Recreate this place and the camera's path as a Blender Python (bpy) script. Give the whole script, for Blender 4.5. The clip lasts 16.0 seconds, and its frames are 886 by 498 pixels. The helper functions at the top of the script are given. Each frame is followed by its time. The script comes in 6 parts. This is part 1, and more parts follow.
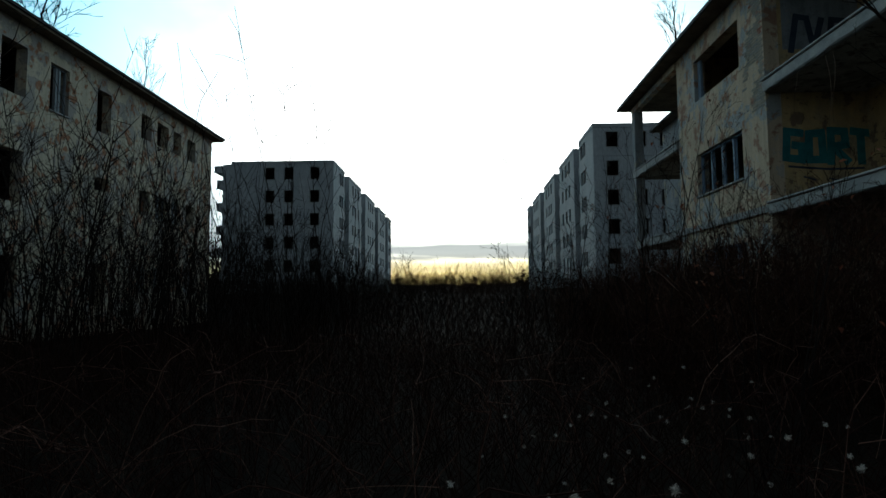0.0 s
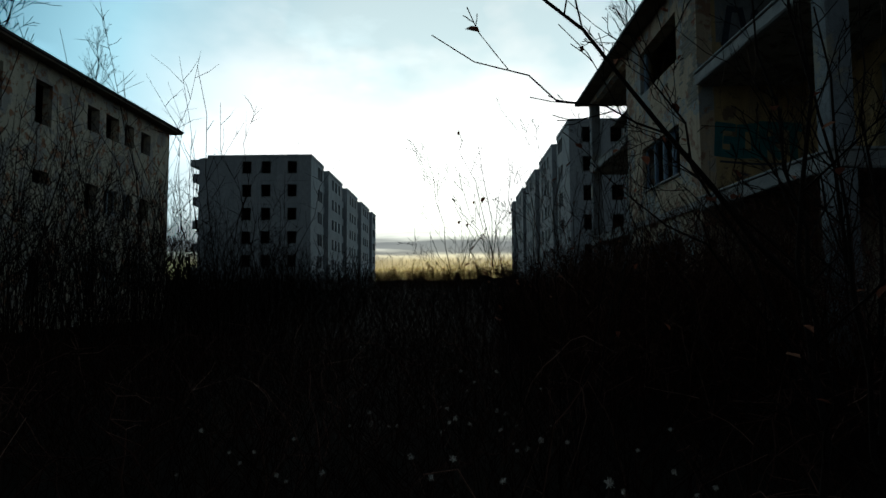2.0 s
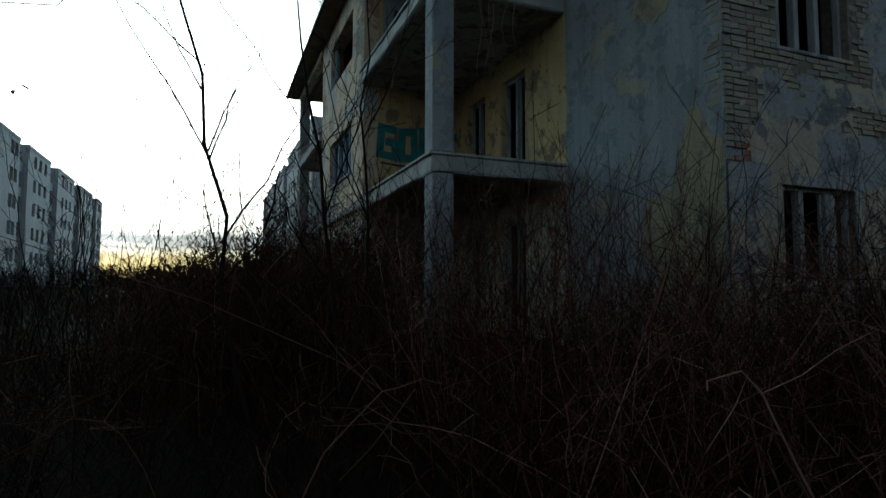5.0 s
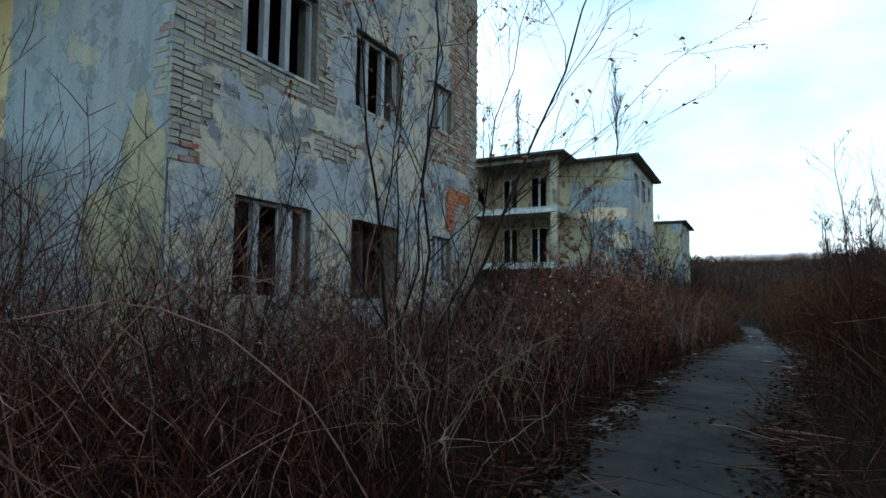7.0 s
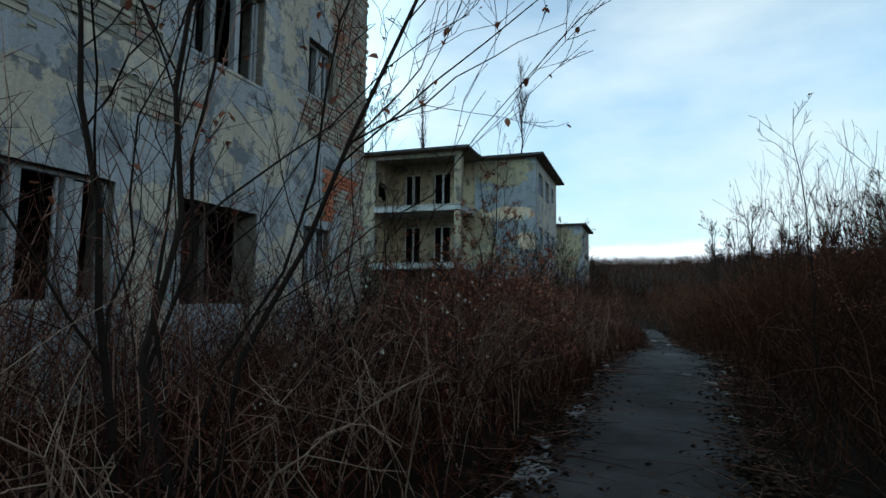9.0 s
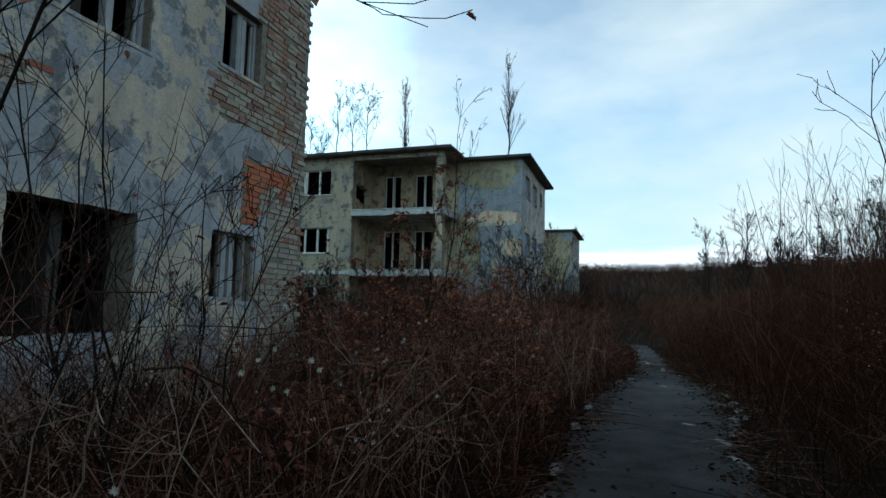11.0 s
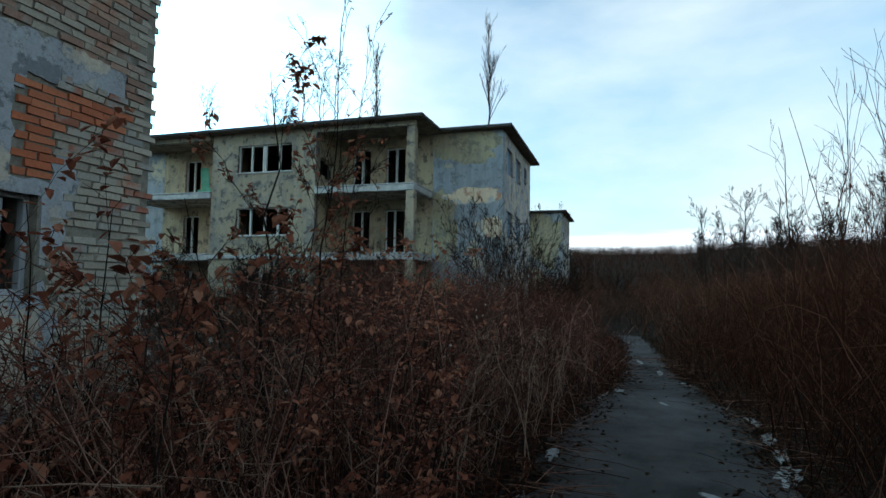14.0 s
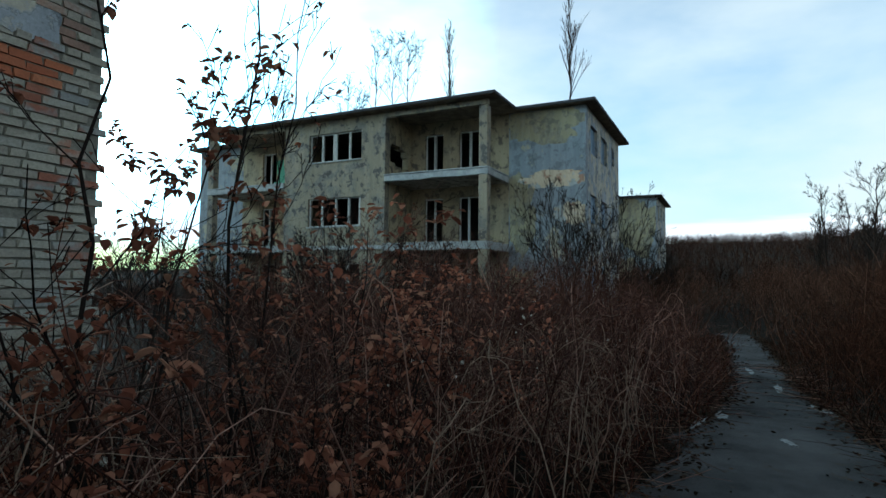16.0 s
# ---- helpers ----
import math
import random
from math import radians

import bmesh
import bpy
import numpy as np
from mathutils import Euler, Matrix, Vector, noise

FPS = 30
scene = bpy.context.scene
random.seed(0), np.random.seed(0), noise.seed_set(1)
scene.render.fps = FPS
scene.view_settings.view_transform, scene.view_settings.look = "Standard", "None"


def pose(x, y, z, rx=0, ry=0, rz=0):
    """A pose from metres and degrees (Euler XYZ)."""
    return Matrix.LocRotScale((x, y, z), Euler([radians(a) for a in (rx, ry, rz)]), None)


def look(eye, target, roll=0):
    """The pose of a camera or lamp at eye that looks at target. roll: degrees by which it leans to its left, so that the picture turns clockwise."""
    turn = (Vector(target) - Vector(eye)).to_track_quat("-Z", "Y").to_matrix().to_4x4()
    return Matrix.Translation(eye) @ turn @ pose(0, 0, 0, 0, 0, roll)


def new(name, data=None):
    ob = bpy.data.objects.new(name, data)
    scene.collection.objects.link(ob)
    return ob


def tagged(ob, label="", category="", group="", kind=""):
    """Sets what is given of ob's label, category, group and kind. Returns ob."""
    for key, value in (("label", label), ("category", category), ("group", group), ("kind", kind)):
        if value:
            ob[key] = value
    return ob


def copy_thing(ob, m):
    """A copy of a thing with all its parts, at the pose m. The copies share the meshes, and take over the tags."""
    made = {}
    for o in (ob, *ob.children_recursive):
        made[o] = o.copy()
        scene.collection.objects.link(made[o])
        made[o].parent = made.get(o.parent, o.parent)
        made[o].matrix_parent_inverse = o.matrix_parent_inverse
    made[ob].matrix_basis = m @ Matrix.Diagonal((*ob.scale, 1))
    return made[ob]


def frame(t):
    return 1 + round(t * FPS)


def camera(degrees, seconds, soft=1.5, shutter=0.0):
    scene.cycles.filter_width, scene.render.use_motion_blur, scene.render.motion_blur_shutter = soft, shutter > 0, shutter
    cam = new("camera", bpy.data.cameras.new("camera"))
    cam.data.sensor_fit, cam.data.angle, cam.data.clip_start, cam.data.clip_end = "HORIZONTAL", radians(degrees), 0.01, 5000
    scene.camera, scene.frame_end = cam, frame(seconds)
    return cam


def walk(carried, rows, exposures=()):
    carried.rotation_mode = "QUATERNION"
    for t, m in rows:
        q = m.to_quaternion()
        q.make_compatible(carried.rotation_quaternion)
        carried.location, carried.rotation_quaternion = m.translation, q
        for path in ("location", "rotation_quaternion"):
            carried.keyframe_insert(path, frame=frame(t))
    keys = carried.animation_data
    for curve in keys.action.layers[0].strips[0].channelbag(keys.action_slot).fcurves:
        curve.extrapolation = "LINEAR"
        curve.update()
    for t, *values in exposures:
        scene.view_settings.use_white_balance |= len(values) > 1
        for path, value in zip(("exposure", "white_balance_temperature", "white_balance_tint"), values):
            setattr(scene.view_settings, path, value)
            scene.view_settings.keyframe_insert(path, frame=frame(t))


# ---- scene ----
cam = camera(74.5, 16.0)
PATH = [
    (0, (0.388, -0.228, 0.86), (0.324, 1.765, 1.017), -0.4),
    (0.5, (0.774, -0.148, 0.851), (0.801, 1.844, 1.018), -0.4),
    (1, (1.188, 0.02, 0.828), (1.264, 2.011, 0.999), -0.6),
    (1.5, (1.607, 0.157, 0.885), (1.658, 2.149, 1.051), -0.7),
    (2, (1.952, 0.132, 0.886), (1.915, 2.127, 1.026), -0.3),
    (2.5, (2.24, 0.209, 0.86), (2.161, 2.204, 0.979), 0.1),
    (3, (2.537, 0.256, 0.875), (2.555, 2.253, 0.988), -0.3),
    (3.2, (2.729, 0.215, 0.889), (2.782, 2.211, 0.999), -0.3),
    (5.3, (4.82, 0.612, 0.853), (5.717, 2.394, 1.004), 0.3),
    (5.5, (4.947, 0.606, 0.847), (5.956, 2.326, 1.001), 0.4),
    (6, (5.388, 0.446, 0.891), (6.691, 1.957, 1.029), 0.6),
    (6.2, (5.536, 0.402, 0.935), (6.961, 1.799, 1.065), 1.0),
    (6.5, (5.838, 0.349, 0.948), (7.405, 1.583, 1.096), 1.2),
    (7, (6.324, 0.331, 0.961), (8.08, 1.272, 1.137), 0.6),
    (7.5, (6.849, 0.46, 0.986), (8.691, 1.224, 1.139), 0.9),
    (8, (7.313, 0.621, 0.989), (9.172, 1.34, 1.146), 0.8),
    (8.5, (7.762, 0.688, 0.982), (9.633, 1.372, 1.155), 0.5),
    (9, (8.133, 0.745, 1.022), (10.015, 1.394, 1.204), 0.6),
    (11.3, (10.274, 0.756, 1.304), (12.165, 1.379, 1.498), 1.3),
    (11.5, (10.469, 0.784, 1.298), (12.362, 1.403, 1.481), 1.1),
    (12, (10.97, 0.826, 1.324), (12.874, 1.417, 1.491), 0.9),
    (12.5, (11.482, 0.76, 1.337), (13.391, 1.332, 1.507), 1.0),
    (13, (11.933, 0.738, 1.352), (13.839, 1.318, 1.524), 0.8),
    (13.5, (12.368, 0.7, 1.363), (14.269, 1.3, 1.526), 0.7),
    (14, (12.815, 0.721, 1.392), (14.717, 1.324, 1.536), 0.8),
    (14.5, (13.333, 0.717, 1.377), (15.221, 1.362, 1.52), 0.7),
    (15, (13.77, 0.639, 1.401), (15.641, 1.333, 1.539), 0.8),
    (15.5, (14.166, 0.664, 1.397), (16.008, 1.433, 1.526), 0.7),
    (16, (14.636, 0.72, 1.41), (16.424, 1.609, 1.521), 0.6),
]
EXPOSURES = [(0.0, -1.5), (1.0, -2.08), (2.0, -2.48), (3.2, -2.55), (5.3, -0.25), (6.0, 1.1), (6.6, 1.4), (7.0, 1.35), (8.0, 0.95), (9.0, 0.75), (11.5, 0.72), (13.0, 0.85), (16.0, 0.75)]
walk(cam, [(t, look(eye, target, roll)) for t, eye, target, roll in PATH], EXPOSURES)
SKY_STRENGTH = 0.10
SKY_TINT = (1.2, 1.93, 2.25, 1.0)

# ---------------------------------------------------------------- world, sun
world = bpy.data.worlds.new("sky")
scene.world = world
world.use_nodes = True
wn, wl = world.node_tree.nodes, world.node_tree.links
wn.clear()
w_out = wn.new("ShaderNodeOutputWorld")
w_bg = wn.new("ShaderNodeBackground")
w_bg.inputs["Strength"].default_value = SKY_STRENGTH
w_sky = wn.new("ShaderNodeTexSky")
w_sky.sky_type = "NISHITA"
w_sky.sun_disc = False
w_sky.sun_elevation = radians(10)
w_sky.sun_rotation = radians(0)
w_sky.air_density, w_sky.dust_density, w_sky.ozone_density = 1.0, 1.2, 1.5
w_tc = wn.new("ShaderNodeTexCoord")
w_map = wn.new("ShaderNodeMapping")
w_map.inputs["Scale"].default_value = (1.0, 1.0, 2.6)
w_map.inputs["Rotation"].default_value = (0.0, 0.0, radians(25))
w_noise = wn.new("ShaderNodeTexNoise")
w_noise.inputs["Scale"].default_value = 1.9
w_noise.inputs["Detail"].default_value = 6.0
w_noise.inputs["Roughness"].default_value = 0.52
w_ramp = wn.new("ShaderNodeValToRGB")
w_ramp.color_ramp.elements[0].position, w_ramp.color_ramp.elements[0].color = 0.36, (0.0, 0.0, 0.0, 1)
w_ramp.color_ramp.elements[1].position, w_ramp.color_ramp.elements[1].color = 0.62, (1, 1, 1, 1)
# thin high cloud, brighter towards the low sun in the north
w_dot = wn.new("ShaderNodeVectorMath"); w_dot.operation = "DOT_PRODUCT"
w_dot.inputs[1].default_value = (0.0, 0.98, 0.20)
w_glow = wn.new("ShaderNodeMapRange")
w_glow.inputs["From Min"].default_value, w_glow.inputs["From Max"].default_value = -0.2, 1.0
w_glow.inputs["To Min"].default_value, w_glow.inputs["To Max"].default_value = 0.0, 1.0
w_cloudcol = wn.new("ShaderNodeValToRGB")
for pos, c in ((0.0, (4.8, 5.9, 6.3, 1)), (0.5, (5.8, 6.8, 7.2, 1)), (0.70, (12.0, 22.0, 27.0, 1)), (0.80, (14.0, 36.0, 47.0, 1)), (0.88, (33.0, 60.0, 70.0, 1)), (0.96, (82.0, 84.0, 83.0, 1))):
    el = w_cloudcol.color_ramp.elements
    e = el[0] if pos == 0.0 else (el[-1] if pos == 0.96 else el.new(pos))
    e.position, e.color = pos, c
w_skymul = wn.new("ShaderNodeMix"); w_skymul.data_type = "RGBA"; w_skymul.blend_type = "MULTIPLY"
w_skymul.inputs["Factor"].default_value = 1.0
w_skymul.inputs[7].default_value = SKY_TINT
w_mix = wn.new("ShaderNodeMix"); w_mix.data_type = "RGBA"
w_fac = wn.new("ShaderNodeMath"); w_fac.operation = "MULTIPLY_ADD"
w_fac.inputs[1].default_value, w_fac.inputs[2].default_value = 0.60, 0.34
# low cloud bank along the horizon, its broken edge from the noise
w_sep = wn.new("ShaderNodeSeparateXYZ")
w_bn = wn.new("ShaderNodeTexNoise"); w_bn.inputs["Scale"].default_value = 5.0; w_bn.inputs["Detail"].default_value = 4.0
w_bmap = wn.new("ShaderNodeMapping"); w_bmap.inputs["Scale"].default_value = (1.0, 1.0, 14.0)
w_badd = wn.new("ShaderNodeMath"); w_badd.operation = "MULTIPLY_ADD"; w_badd.inputs[1].default_value = 0.045
w_bank = wn.new("ShaderNodeValToRGB")
bank = w_bank.color_ramp
bank.elements[0].position, bank.elements[0].color = 0.050, (0, 0, 0, 1)
bank.elements[1].position, bank.elements[1].color = 0.125, (0, 0, 0, 1)
for pos, v in ((0.070, 0.55), (0.082, 0.1), (0.088, 0.85), (0.105, 0.9)):
    e = bank.elements.new(pos); e.color = (v, v, v, 1)
w_bankmix = wn.new("ShaderNodeMix"); w_bankmix.data_type = "RGBA"
w_bankmix.inputs[7].default_value = (7.5, 8.6, 9.6, 1)
# the yellow light under the bank, round the sun
w_warm = wn.new("ShaderNodeMix"); w_warm.data_type = "RGBA"; w_warm.blend_type = "MULTIPLY"
w_warm.inputs[7].default_value = (0.62, 0.48, 0.24, 1)
w_wr = wn.new("ShaderNodeMapRange")
w_wr.inputs["From Min"].default_value, w_wr.inputs["From Max"].default_value = 0.072, 0.048
L = wl.new
L(w_tc.outputs["Generated"], w_map.inputs["Vector"]); L(w_map.outputs[0], w_noise.inputs["Vector"])
L(w_noise.outputs["Fac"], w_ramp.inputs[0]); L(w_ramp.outputs[0], w_fac.inputs[0])
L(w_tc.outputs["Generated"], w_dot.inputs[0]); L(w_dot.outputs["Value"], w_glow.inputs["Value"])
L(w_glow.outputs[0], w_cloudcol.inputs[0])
L(w_sky.outputs[0], w_skymul.inputs[6])
w_veil = wn.new("ShaderNodeMapRange")
w_veil.inputs["From Min"].default_value, w_veil.inputs["From Max"].default_value = 0.50, 0.85
w_veil.inputs["To Min"].default_value, w_veil.inputs["To Max"].default_value = 0.0, 0.70
w_max = wn.new("ShaderNodeMath"); w_max.operation = "MAXIMUM"
L(w_dot.outputs["Value"], w_veil.inputs["Value"]); L(w_veil.outputs[0], w_max.inputs[0]); L(w_fac.outputs[0], w_max.inputs[1])
# gaps in the thin cloud, where the blue shows
w_gmap = wn.new("ShaderNodeMapping"); w_gmap.inputs["Scale"].default_value = (1.0, 1.0, 1.7); w_gmap.inputs["Location"].default_value = (-0.45, 0.0, 0.55)
w_gn = wn.new("ShaderNodeTexNoise"); w_gn.inputs["Scale"].default_value, w_gn.inputs["Detail"].default_value = 2.6, 5.0
w_gap = wn.new("ShaderNodeValToRGB")
w_gap.color_ramp.elements[0].position, w_gap.color_ramp.elements[0].color = 0.37, (0.62, 0.76, 0.80, 1)
w_gap.color_ramp.elements[1].position, w_gap.color_ramp.elements[1].color = 0.53, (1, 1, 1, 1)
w_high = wn.new("ShaderNodeMapRange")
w_high.inputs["From Min"].default_value, w_high.inputs["From Max"].default_value = 0.22, 0.36
w_gapped = wn.new("ShaderNodeMix"); w_gapped.data_type, w_gapped.blend_type = "RGBA", "MULTIPLY"
L(w_tc.outputs["Generated"], w_gmap.inputs["Vector"]); L(w_gmap.outputs[0], w_gn.inputs["Vector"]); L(w_gn.outputs["Fac"], w_gap.inputs[0])
w_near = wn.new("ShaderNodeMapRange")
w_near.inputs["From Min"].default_value, w_near.inputs["From Max"].default_value = 0.74, 0.90
w_both = wn.new("ShaderNodeMath"); w_both.operation = "MULTIPLY"
L(w_dot.outputs["Value"], w_near.inputs["Value"]); L(w_near.outputs[0], w_both.inputs[0]); L(w_high.outputs[0], w_both.inputs[1])
L(w_sep.outputs["Z"], w_high.inputs["Value"]); L(w_both.outputs[0], w_gapped.inputs["Factor"])
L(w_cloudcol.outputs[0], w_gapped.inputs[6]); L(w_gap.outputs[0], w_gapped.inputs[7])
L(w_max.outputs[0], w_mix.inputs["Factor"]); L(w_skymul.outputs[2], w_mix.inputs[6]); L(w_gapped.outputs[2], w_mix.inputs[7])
L(w_tc.outputs["Generated"], w_sep.inputs[0])
L(w_tc.outputs["Generated"], w_bmap.inputs["Vector"]); L(w_bmap.outputs[0], w_bn.inputs["Vector"])
L(w_bn.outputs["Fac"], w_badd.inputs[0]); L(w_sep.outputs["Z"], w_badd.inputs[2])
L(w_badd.outputs[0], w_bank.inputs[0]); L(w_bank.outputs[0], w_bankmix.inputs["Factor"])
L(w_sep.outputs["Z"], w_wr.inputs["Value"]); L(w_wr.outputs[0], w_warm.inputs["Factor"])
L(w_mix.outputs[2], w_warm.inputs[6]); L(w_warm.outputs[2], w_bankmix.inputs[6])
w_zen = wn.new("ShaderNodeMapRange")
w_zen.inputs["From Min"].default_value, w_zen.inputs["From Max"].default_value = 0.35, 1.0
w_zen.inputs["To Min"].default_value, w_zen.inputs["To Max"].default_value = 1.0, 0.45
w_dim = wn.new("ShaderNodeVectorMath"); w_dim.operation = "SCALE"
L(w_sep.outputs["Z"], w_zen.inputs["Value"]); L(w_bankmix.outputs[2], w_dim.inputs[0]); L(w_zen.outputs[0], w_dim.inputs["Scale"])
L(w_dim.outputs[0], w_bg.inputs["Color"]); L(w_bg.outputs[0], w_out.inputs[0])

sun_data = bpy.data.lights.new("sun", "SUN")
sun_data.energy, sun_data.angle, sun_data.color = 0.5, radians(12), (1.0, 0.86, 0.70)
sun = new("sun", sun_data)
sun.matrix_world = look((0, 60, 8), (0, 0, 0))

# ---------------------------------------------------------------- materials
def material(name, rough=0.9):
    m = bpy.data.materials.new(name)
    m.use_nodes = True
    nt = m.node_tree
    b = nt.nodes["Principled BSDF"]
    b.inputs["Roughness"].default_value = rough
    b.inputs["Specular IOR Level"].default_value = 0.25
    return m, nt.nodes, nt.links, b


def noise_tex(n, l, vec, scale, detail=4.0, rough=0.55):
    t = n.new("ShaderNodeTexNoise")
    t.inputs["Scale"].default_value, t.inputs["Detail"].default_value, t.inputs["Roughness"].default_value = scale, detail, rough
    l.new(vec, t.inputs["Vector"])
    return t.outputs["Fac"]


def ramp(n, l, fac, *stops):
    r = n.new("ShaderNodeValToRGB")
    el = r.color_ramp.elements
    for i, (p, c) in enumerate(stops):
        e = el[i] if i < 2 else el.new(p)
        e.position = p
        e.color = (*c, 1) if len(c) == 3 else c
    l.new(fac, r.inputs[0])
    return r.outputs[0]


def blend(n, l, fac, a, b, kind="MIX"):
    m = n.new("ShaderNodeMix")
    m.data_type, m.blend_type = "RGBA", kind
    for v, s in ((fac, m.inputs["Factor"]), (a, m.inputs[6]), (b, m.inputs[7])):
        if isinstance(v, (int, float)):
            s.default_value = v
        elif isinstance(v, tuple):
            s.default_value = (*v, 1)
        else:
            l.new(v, s)
    return m.outputs[2]


def relief(n, l, b, height, strength, distance):
    k = n.new("ShaderNodeBump")
    k.inputs["Strength"].default_value, k.inputs["Distance"].default_value = strength, distance
    l.new(height, k.inputs["Height"])
    l.new(k.outputs[0], b.inputs["Normal"])


def coords(n, l, scale=(1, 1, 1), shift=(0, 0, 0)):
    g = n.new("ShaderNodeNewGeometry")
    m = n.new("ShaderNodeMapping")
    m.inputs["Scale"].default_value, m.inputs["Location"].default_value = scale, shift
    l.new(g.outputs["Position"], m.inputs["Vector"])
    return m.outputs[0]


def plaster(name, cream, blue, dark, lo=0.485, hi=0.515, shift=(0, 0, 0), size=1.15):
    """Old render in layers: a cream coat flaked off a blue-grey one, with dark patches and streaks of rain."""
    m, n, l, b = material(name, 0.92)
    p = coords(n, l, shift=shift)
    s = coords(n, l, (1.0, 1.0, 0.12), shift)
    big = noise_tex(n, l, p, size, 8.0, 0.66)
    mid = noise_tex(n, l, p, 2.6, 8.0, 0.68)
    fine = noise_tex(n, l, p, 38.0, 4.0, 0.7)
    streak = noise_tex(n, l, s, 3.4, 5.0, 0.65)
    coat = blend(n, l, ramp(n, l, big, (lo, (0, 0, 0)), (hi, (1, 1, 1))), blue, cream)
    flake = ramp(n, l, mid, (0.560, (0, 0, 0)), (0.576, (1, 1, 1)))
    coat = blend(n, l, flake, coat, dark)
    spot = ramp(n, l, mid, (0.37, (1, 1, 1)), (0.39, (0, 0, 0)))
    coat = blend(n, l, spot, coat, tuple(0.5 * (x + y) for x, y in zip(cream, blue)))
    # Dark lines along the flake edges paint in their shadow and dirt.
    broken = ramp(n, l, mid, (0.546, (1, 1, 1)), (0.553, (0.34, 0.32, 0.30)), (0.561, (1, 1, 1)))
    lip = ramp(n, l, big, (lo - 0.012, (1, 1, 1)), (lo - 0.004, (0.48, 0.46, 0.44)), (lo + 0.004, (1, 1, 1)))
    coat = blend(n, l, 0.8, blend(n, l, 0.75, coat, broken, "MULTIPLY"), lip, "MULTIPLY")
    wash = ramp(n, l, streak, (0.30, (0.52, 0.51, 0.50)), (0.62, (1.08, 1.06, 1.04)))
    coat = blend(n, l, 0.5, coat, wash, "MULTIPLY")
    coat = blend(n, l, 0.55, coat, ramp(n, l, fine, (0.3, (0.6, 0.6, 0.6)), (0.7, (1.25, 1.25, 1.25))), "MULTIPLY")
    l.new(coat, b.inputs["Base Color"])
    h = blend(n, l, 0.25, blend(n, l, 0.5, flake, spot, "SUBTRACT"), fine, "ADD")
    relief(n, l, b, h, 0.6, 0.012)
    return m


def plain(name, a, c, scale=6.0, rough=0.85, fine_scale=60.0, bump=0.4, dist=0.006, stretch=(1, 1, 1), metal=0.0):
    m, n, l, b = material(name, rough)
    b.inputs["Metallic"].default_value = metal
    p = coords(n, l, stretch)
    big, fine = noise_tex(n, l, p, scale, 6.0, 0.6), noise_tex(n, l, p, fine_scale, 4.0, 0.7)
    col = ramp(n, l, big, (0.32, a), (0.68, c))
    col = blend(n, l, 0.6, col, ramp(n, l, fine, (0.3, (0.6, 0.6, 0.6)), (0.7, (1.2, 1.2, 1.2))), "MULTIPLY")
    l.new(col, b.inputs["Base Color"])
    relief(n, l, b, fine, bump, dist)
    return m


def islands(name, *stops, rough=0.9, fine_scale=25.0):
    """One colour for each stem or leaf, mottled along it."""
    m, n, l, b = material(name, rough)
    b.inputs["Specular IOR Level"].default_value = 0.04
    g = n.new("ShaderNodeNewGeometry")
    col = ramp(n, l, g.outputs["Random Per Island"], *stops)
    p = coords(n, l)
    col = blend(n, l, 0.5, col, ramp(n, l, noise_tex(n, l, p, fine_scale, 3.0), (0.3, (0.55, 0.55, 0.55)), (0.7, (1.3, 1.3, 1.3))), "MULTIPLY")
    col = blend(n, l, 0.6, col, ramp(n, l, noise_tex(n, l, p, 0.35, 3.0), (0.35, (0.75, 0.7, 0.7)), (0.65, (1.2, 1.15, 1.1))), "MULTIPLY")
    l.new(col, b.inputs["Base Color"])
    return m


def brick_material(name, washed, reds=((0.29, 0.105, 0.065), (0.36, 0.155, 0.10), (0.27, 0.10, 0.065))):
    """Each brick its own shade: most washed pale with old lime, a few bare red."""
    m, n, l, b = material(name, 0.93)
    o = n.new("ShaderNodeObjectInfo")
    g = n.new("ShaderNodeNewGeometry")
    r = n.new("ShaderNodeMath"); r.operation = "ADD"
    f = n.new("ShaderNodeMath"); f.operation = "FRACT"
    l.new(o.outputs["Random"], r.inputs[0]); l.new(g.outputs["Random Per Island"], r.inputs[1]); l.new(r.outputs[0], f.inputs[0])
    p = coords(n, l)
    area, fine = noise_tex(n, l, p, 1.7, 5.0, 0.6), noise_tex(n, l, p, 45.0, 5.0, 0.7)
    red = ramp(n, l, f.outputs[0], (0.0, reds[0]), (0.5, reds[1]), (1.0, reds[2]))
    lime = ramp(n, l, f.outputs[0], (0.0, (0.26, 0.23, 0.19)), (0.5, (0.34, 0.31, 0.25)), (1.0, (0.24, 0.24, 0.23)))
    k = n.new("ShaderNodeMath"); k.operation = "MULTIPLY_ADD"; k.inputs[1].default_value = 0.35
    l.new(f.outputs[0], k.inputs[0]); l.new(area, k.inputs[2])
    w = ramp(n, l, k.outputs[0], (washed, (1, 1, 1)), (washed + 0.09, (0, 0, 0)))
    col = blend(n, l, w, red, lime)
    col = blend(n, l, 0.7, col, ramp(n, l, fine, (0.3, (0.6, 0.58, 0.56)), (0.7, (1.2, 1.2, 1.2))), "MULTIPLY")
    l.new(col, b.inputs["Base Color"])
    relief(n, l, b, fine, 0.7, 0.008)
    return m


